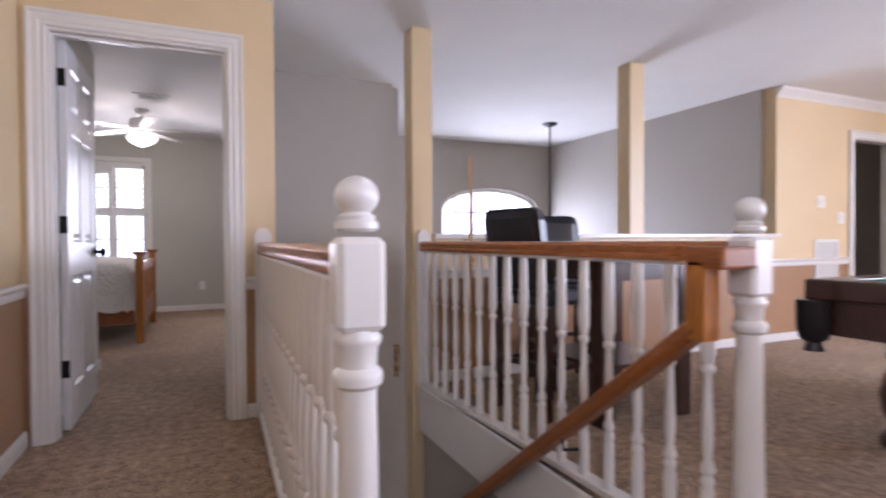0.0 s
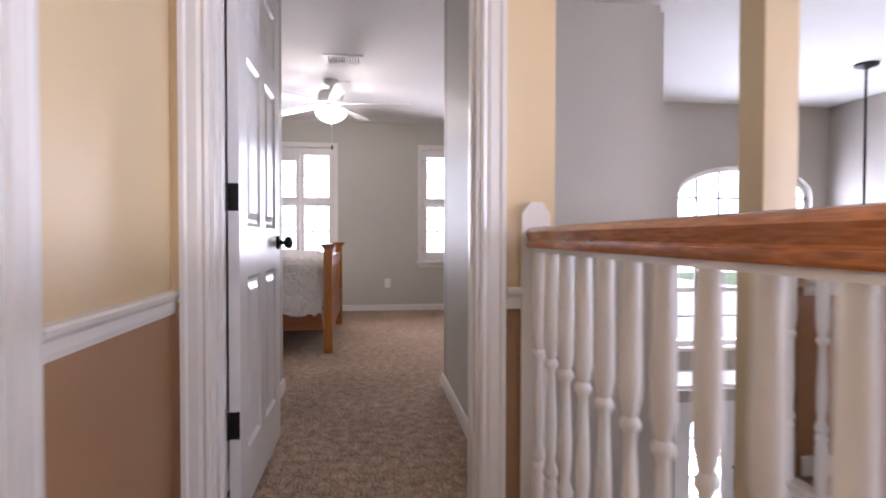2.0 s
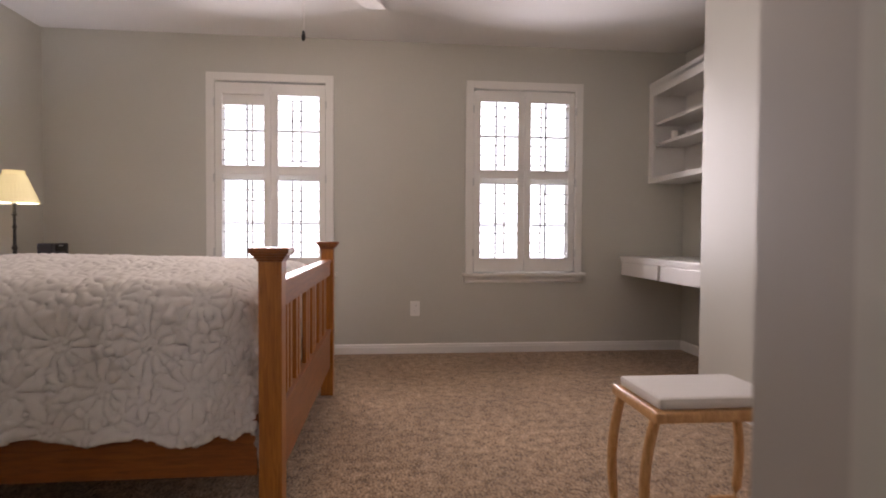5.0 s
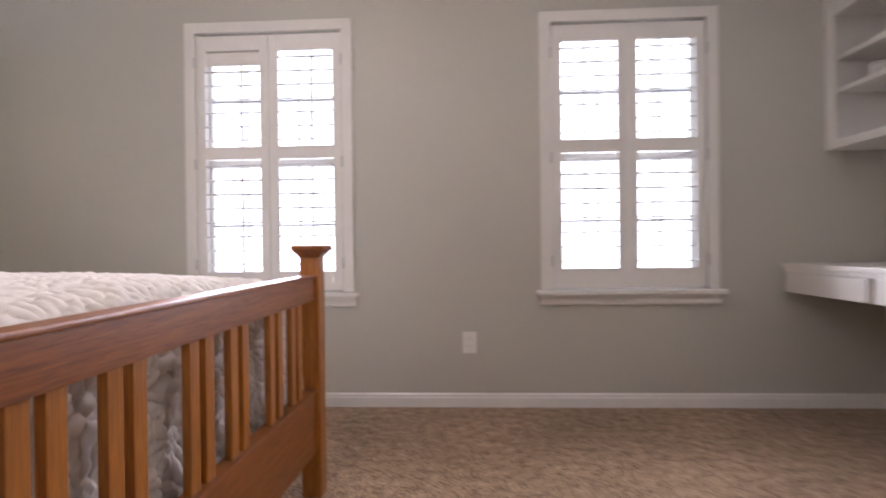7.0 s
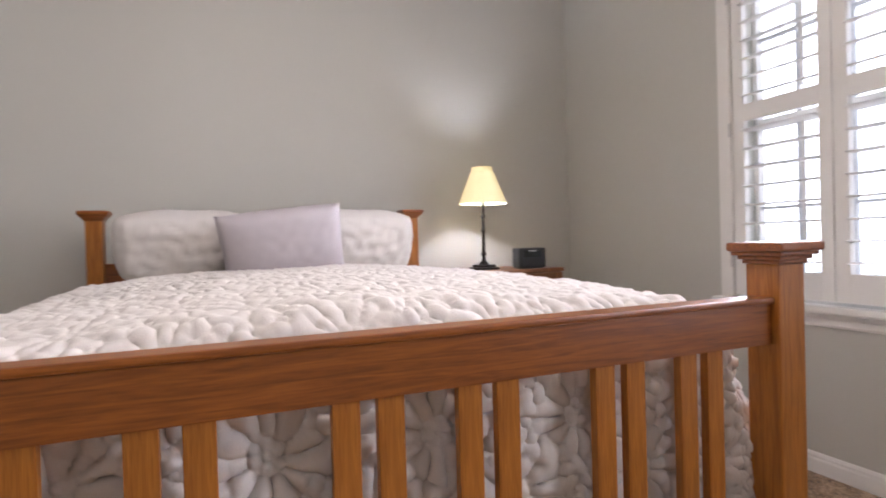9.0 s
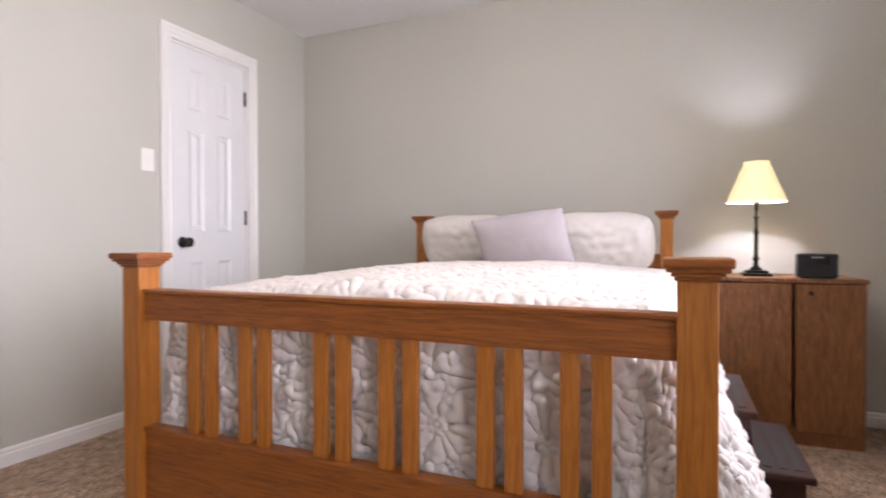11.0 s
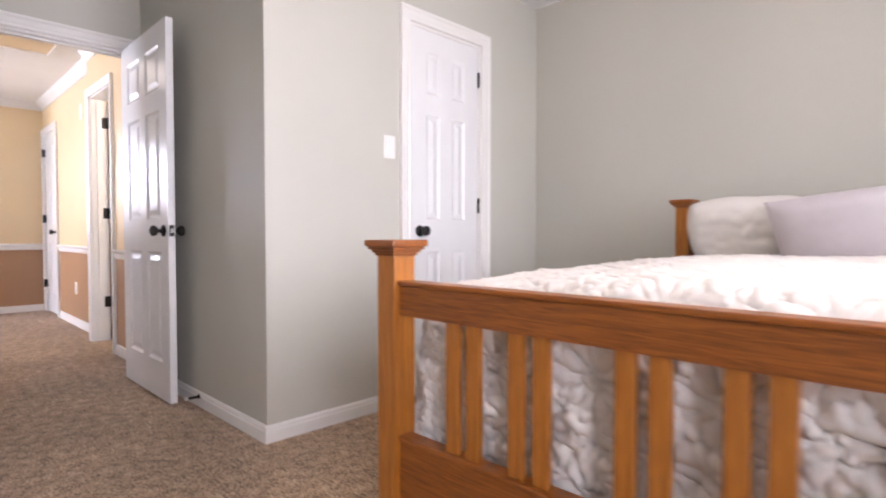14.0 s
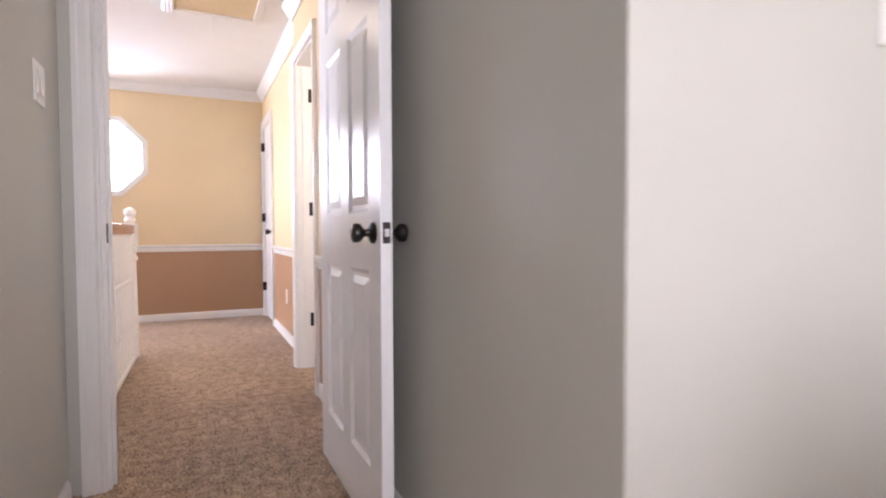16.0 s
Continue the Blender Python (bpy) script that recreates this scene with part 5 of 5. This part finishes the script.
pt = thing("pool_table", "dark carved pool table with green felt and leather pockets", "pool table", (2.87, 0.28, 0))
PL, PW = 2.55, 1.36
part("rail_frame", boxes([(0, PL, 0, 0.14, 0.70, 0.80), (0, PL, PW - 0.14, PW, 0.70, 0.80), (0, 0.14, 0.14, PW - 0.14, 0.70, 0.80), (PL - 0.14, PL, 0.14, PW - 0.14, 0.70, 0.80)], 0.015), DARKW, pt)
part("apron", boxes([(0.05, PL - 0.05, 0.05, 0.085, 0.54, 0.70), (0.05, PL - 0.05, PW - 0.085, PW - 0.05, 0.54, 0.70), (0.05, 0.085, 0.085, PW - 0.085, 0.54, 0.70), (PL - 0.085, PL - 0.05, 0.085, PW - 0.085, 0.54, 0.70)]), DARKW, pt)
part("felt", B(0.14, PL - 0.14, 0.14, PW - 0.14, 0.72, 0.765), FELT, pt, "green felt bed")
part("cushion", boxes([(0.14, PL - 0.14, 0.14, 0.185, 0.766, 0.795), (0.14, PL - 0.14, PW - 0.185, PW - 0.14, 0.766, 0.795), (0.14, 0.185, 0.185, PW - 0.185, 0.766, 0.795), (PL - 0.185, PL - 0.14, 0.185, PW - 0.185, 0.766, 0.795)]), FELT, pt, "green felt cushion")
for x in (0.36, PL - 0.36):
    for y in (0.24, PW - 0.24):
        part("leg", lathe(turned_leg(0.58), 20, at=(x, y, 0)), DARKW, pt, smooth=True)
for x in (0.03, PL - 0.03):
    for y in (0.03, PW - 0.03):
        pk = part("pocket", lathe([(0.035, 0.50), (0.06, 0.52), (0.075, 0.57), (0.075, 0.70)], 16, at=(x, y, 0)), LEATHER, pt, "black leather pocket", smooth=True)
        part("fringe", lathe([(0.045, 0.46), (0.03, 0.50)], 12, at=(x, y, 0)), LEATHER, pk)

tb = thing("pub_table", "tall dark wooden table with thick square legs", "table", (2.46, 2.52, 0))
part("tabletop", B(-0.36, 0.36, -0.36, 0.36, 0.87, 0.91, 0.008), DARKW, tb)
part("apron", boxes([(-0.31, 0.31, -0.31, -0.285, 0.77, 0.87), (-0.31, 0.31, 0.285, 0.31, 0.77, 0.87), (-0.31, -0.285, -0.285, 0.285, 0.77, 0.87), (0.285, 0.31, -0.285, 0.285, 0.77, 0.87)]), DARKW, tb)
for x in (-0.27, 0.27):
    for y in (-0.27, 0.27):
        part("leg", B(x - 0.045, x + 0.045, y - 0.045, y + 0.045, 0, 0.87, 0.006), DARKW, tb)
part("shelf", B(-0.31, 0.31, -0.31, 0.31, 0.30, 0.325, 0.004), DARKW, tb)


def bar_chair(place, turn):
    c = thing("bar_chair", "tall black leather chair with dark wooden legs", "chair", place, turn, group="bar chairs round the tall table")
    part("seat", B(-0.22, 0.22, -0.21, 0.21, 0.62, 0.72, 0.03), LEATHER, c)
    bm = B(-0.215, 0.215, 0.17, 0.235, 0.70, 1.15, 0.055)
    for v in bm.verts:
        v.co.y += 0.16 * max(0.0, v.co.z - 0.70) ** 1.2
        v.co.z += 0.03 * (1 - (v.co.x / 0.215) ** 2) * (v.co.z > 1.0)
    part("backrest", bm, LEATHER, c)
    for x in (-0.19, 0.19):
        for y in (-0.18, 0.19):
            part("leg", B(x - 0.021, x + 0.021, y - 0.021, y + 0.021, 0, 0.62, 0.003), DARKW, c)
    for r in ((-0.17, 0.17, -0.19, -0.165, 0.22, 0.25), (-0.17, 0.17, 0.18, 0.205, 0.28, 0.31), (-0.20, -0.18, -0.16, 0.17, 0.26, 0.29), (0.18, 0.20, -0.16, 0.17, 0.26, 0.29)):
        part("stretcher", B(*r), DARKW, c)
    return c


c1 = bar_chair((2.10, 2.66, 0), 104)
copy_thing(c1, pose(2.58, 3.08, 0, 0, 0, -8))
cue = thing("cue_rack", "slim light wooden rack with upright pool cues", "cue rack", (1.86, 3.14, 0), 64)
part("foot", B(-0.09, 0.09, -0.07, 0.07, 0, 0.03, 0.006), PINE, cue)
part("rest", B(-0.08, 0.08, -0.025, 0.025, 0.85, 0.875, 0.004), PINE, cue)
part("back", B(-0.014, 0.014, 0.03, 0.05, 0.03, 1.0), PINE, cue)
for k in range(4):
    x = -0.06 + 0.04 * k
    part("cue", lathe([(0.014, 0.03), (0.014, 0.45), (0.0075, 1.50), (0.007, 1.52)], 10, at=(x, 0, 0)), PINE, cue)

# ---- bathroom ----
va = thing("vanity", "white painted bathroom vanity with shut doors", "vanity")
VX0, VX1, VY0, VY1 = -2.14, HW - 0.125, 2.44, 2.965
part("body", boxes([(VX0, VX1, VY0 + 0.02, VY1, 0.09, 0.755), (VX0, VX1, VY0 + 0.07, VY1, 0, 0.09)]), TRIM, va)
for k in range(3):
    x1 = VX1 - 0.02 - k * 0.48
    part("drawer_front", B(x1 - 0.45, x1, VY0, VY0 + 0.02, 0.575, 0.735, 0.005), TRIM, va)
    dr = part("door", B(x1 - 0.45, x1, VY0, VY0 + 0.02, 0.11, 0.555, 0.005), TRIM, va)
    part("panel", B(x1 - 0.39, x1 - 0.06, VY0 - 0.006, VY0, 0.17, 0.495, 0.004), TRIM, dr)
ct = thing("bathroom_countertop", "cream cultured marble vanity top with a backsplash", "countertop")
part("slab", B(VX0, VX1, VY0 - 0.025, VY1, 0.755, 0.79, 0.008), CULT, ct)
part("backsplash", B(VX0, VX1, VY1 - 0.02, VY1, 0.79, 0.885, 0.004), CULT, ct)
mr = thing("mirror", "wide plain wall mirror over the vanity", "mirror")
part("plate", B(VX0 + 0.02, VX1 - 0.01, VY1 - 0.003, VY1 + 0.003, 0.89, 1.86), MIRROR, mr)
lb = thing("vanity_light", "bathroom light bar with lit globes", "wall lamp")
part("bar", B(-2.0, -0.75, VY1 - 0.05, VY1, 1.885, 1.985, 0.006), CHROME, lb)
for k in range(5):
    part("globe", lathe([(0.002 + 0.055 * math.sin(math.radians(a)), -0.055 * math.cos(math.radians(a))) for a in range(0, 181, 15)], 16, at=(-1.9 + 0.262 * k, VY1 - 0.105, 1.93)), GLOBE, lb, "glowing glass globe", smooth=True).visible_shadow = False
fc = thing("soap_dish", "small cream shell soap dish on the vanity", "dish", (-0.93, 2.86, 0.79))
part("shell", lathe([(0.02, 0), (0.045, 0.012), (0.055, 0.03), (0.05, 0.034), (0.03, 0.018)], 18), CULT, fc, smooth=True)
sc = thing("shower_curtain", "dark plum shower curtain hung from rings", "curtain")
bm = bmesh.new()
cols = 150
pr = [[bm.verts.new((-2.08 + 1.25 * i / cols, 1.25 + 0.022 * math.sin(i * 0.62) + 0.010 * math.sin(i * 0.23 + 1) * (1 + 0.6 * (2 - z)), z)) for i in range(cols + 1)] for z in (0.06, 0.5, 1.0, 1.5, 1.9)]
for a, b in zip(pr, pr[1:]):
    for k in range(cols):
        bm.faces.new((a[k], a[k + 1], b[k + 1], b[k]))
cl = part("fabric", bm, CURT, sc, smooth=True)
cl.modifiers.new("thickness", "SOLIDIFY").thickness = 0.003
for k in range(9):
    part("ring", lathe([(0.016, -0.002), (0.019, 0), (0.016, 0.002)], 14, at=(-2.05 + 0.15 * k, 1.25, 1.925), axis="x"), CHROME, sc)
rod = thing("curtain_rod", "steel shower curtain rod between the walls", "rod")
part("bar", tube([(-2.15, 1.25, 1.935), (HW - 0.12, 1.25, 1.935)], 0.012), CHROME, rod)
tbn = thing("bathtub", "white bathtub behind the shower curtain", "bathtub")
part("shell", boxes([(-2.14, HW - 0.13, 1.14, 1.20, 0, 0.45), (-2.14, HW - 0.13, 0.46, 0.52, 0, 0.45), (-2.14, -2.08, 0.52, 1.14, 0, 0.45), (HW - 0.19, HW - 0.13, 0.52, 1.14, 0, 0.45), (-2.08, HW - 0.19, 0.52, 1.14, 0, 0.10)]), PLATE, tbn)
bd = thing("wallpaper_border", "dark red wallpaper border with tan square pictures", "wallpaper border", kind="structure")
part("band", boxes([(-2.148, -2.1475, 0.47, 2.95, 2.16, 2.36), (-2.14, HW - 0.13, 0.452, 0.4525, 2.16, 2.36)]), BORD, bd)
for k in range(13):
    part("picture", B(-2.147, -2.1465, 0.53 + 0.19 * k, 0.67 + 0.19 * k, 2.19, 2.33), BORDT, bd)
for k in range(8):
    part("picture", B(-2.10 + 0.19 * k, -1.96 + 0.19 * k, 0.4535, 0.454, 2.19, 2.33), BORDT, bd)

# ---- daylight outside ----
SKYB = mat("bright_overcast", (0.8, 0.8, 0.8), 1.0, vary=0.0, emit=(0.95, 0.97, 1.0), power=3.2)
structure("backdrop", boxes([(-70, 80, 60, 60.5, -3, 45), (-70, 80, -60.5, -60, -3, 45), (80, 80.5, -60, 60, -3, 45)]), SKYB, "bright white overcast sky in the distance", "sky")
# Made-up pale slab, bounces light so the ground outside looks bright.
structure("pavement", B(-20, 30, 8.9, 58, -3.05, -3.03), BOUNCE, "added pale slab that brightens the ground before the house", "pavement")
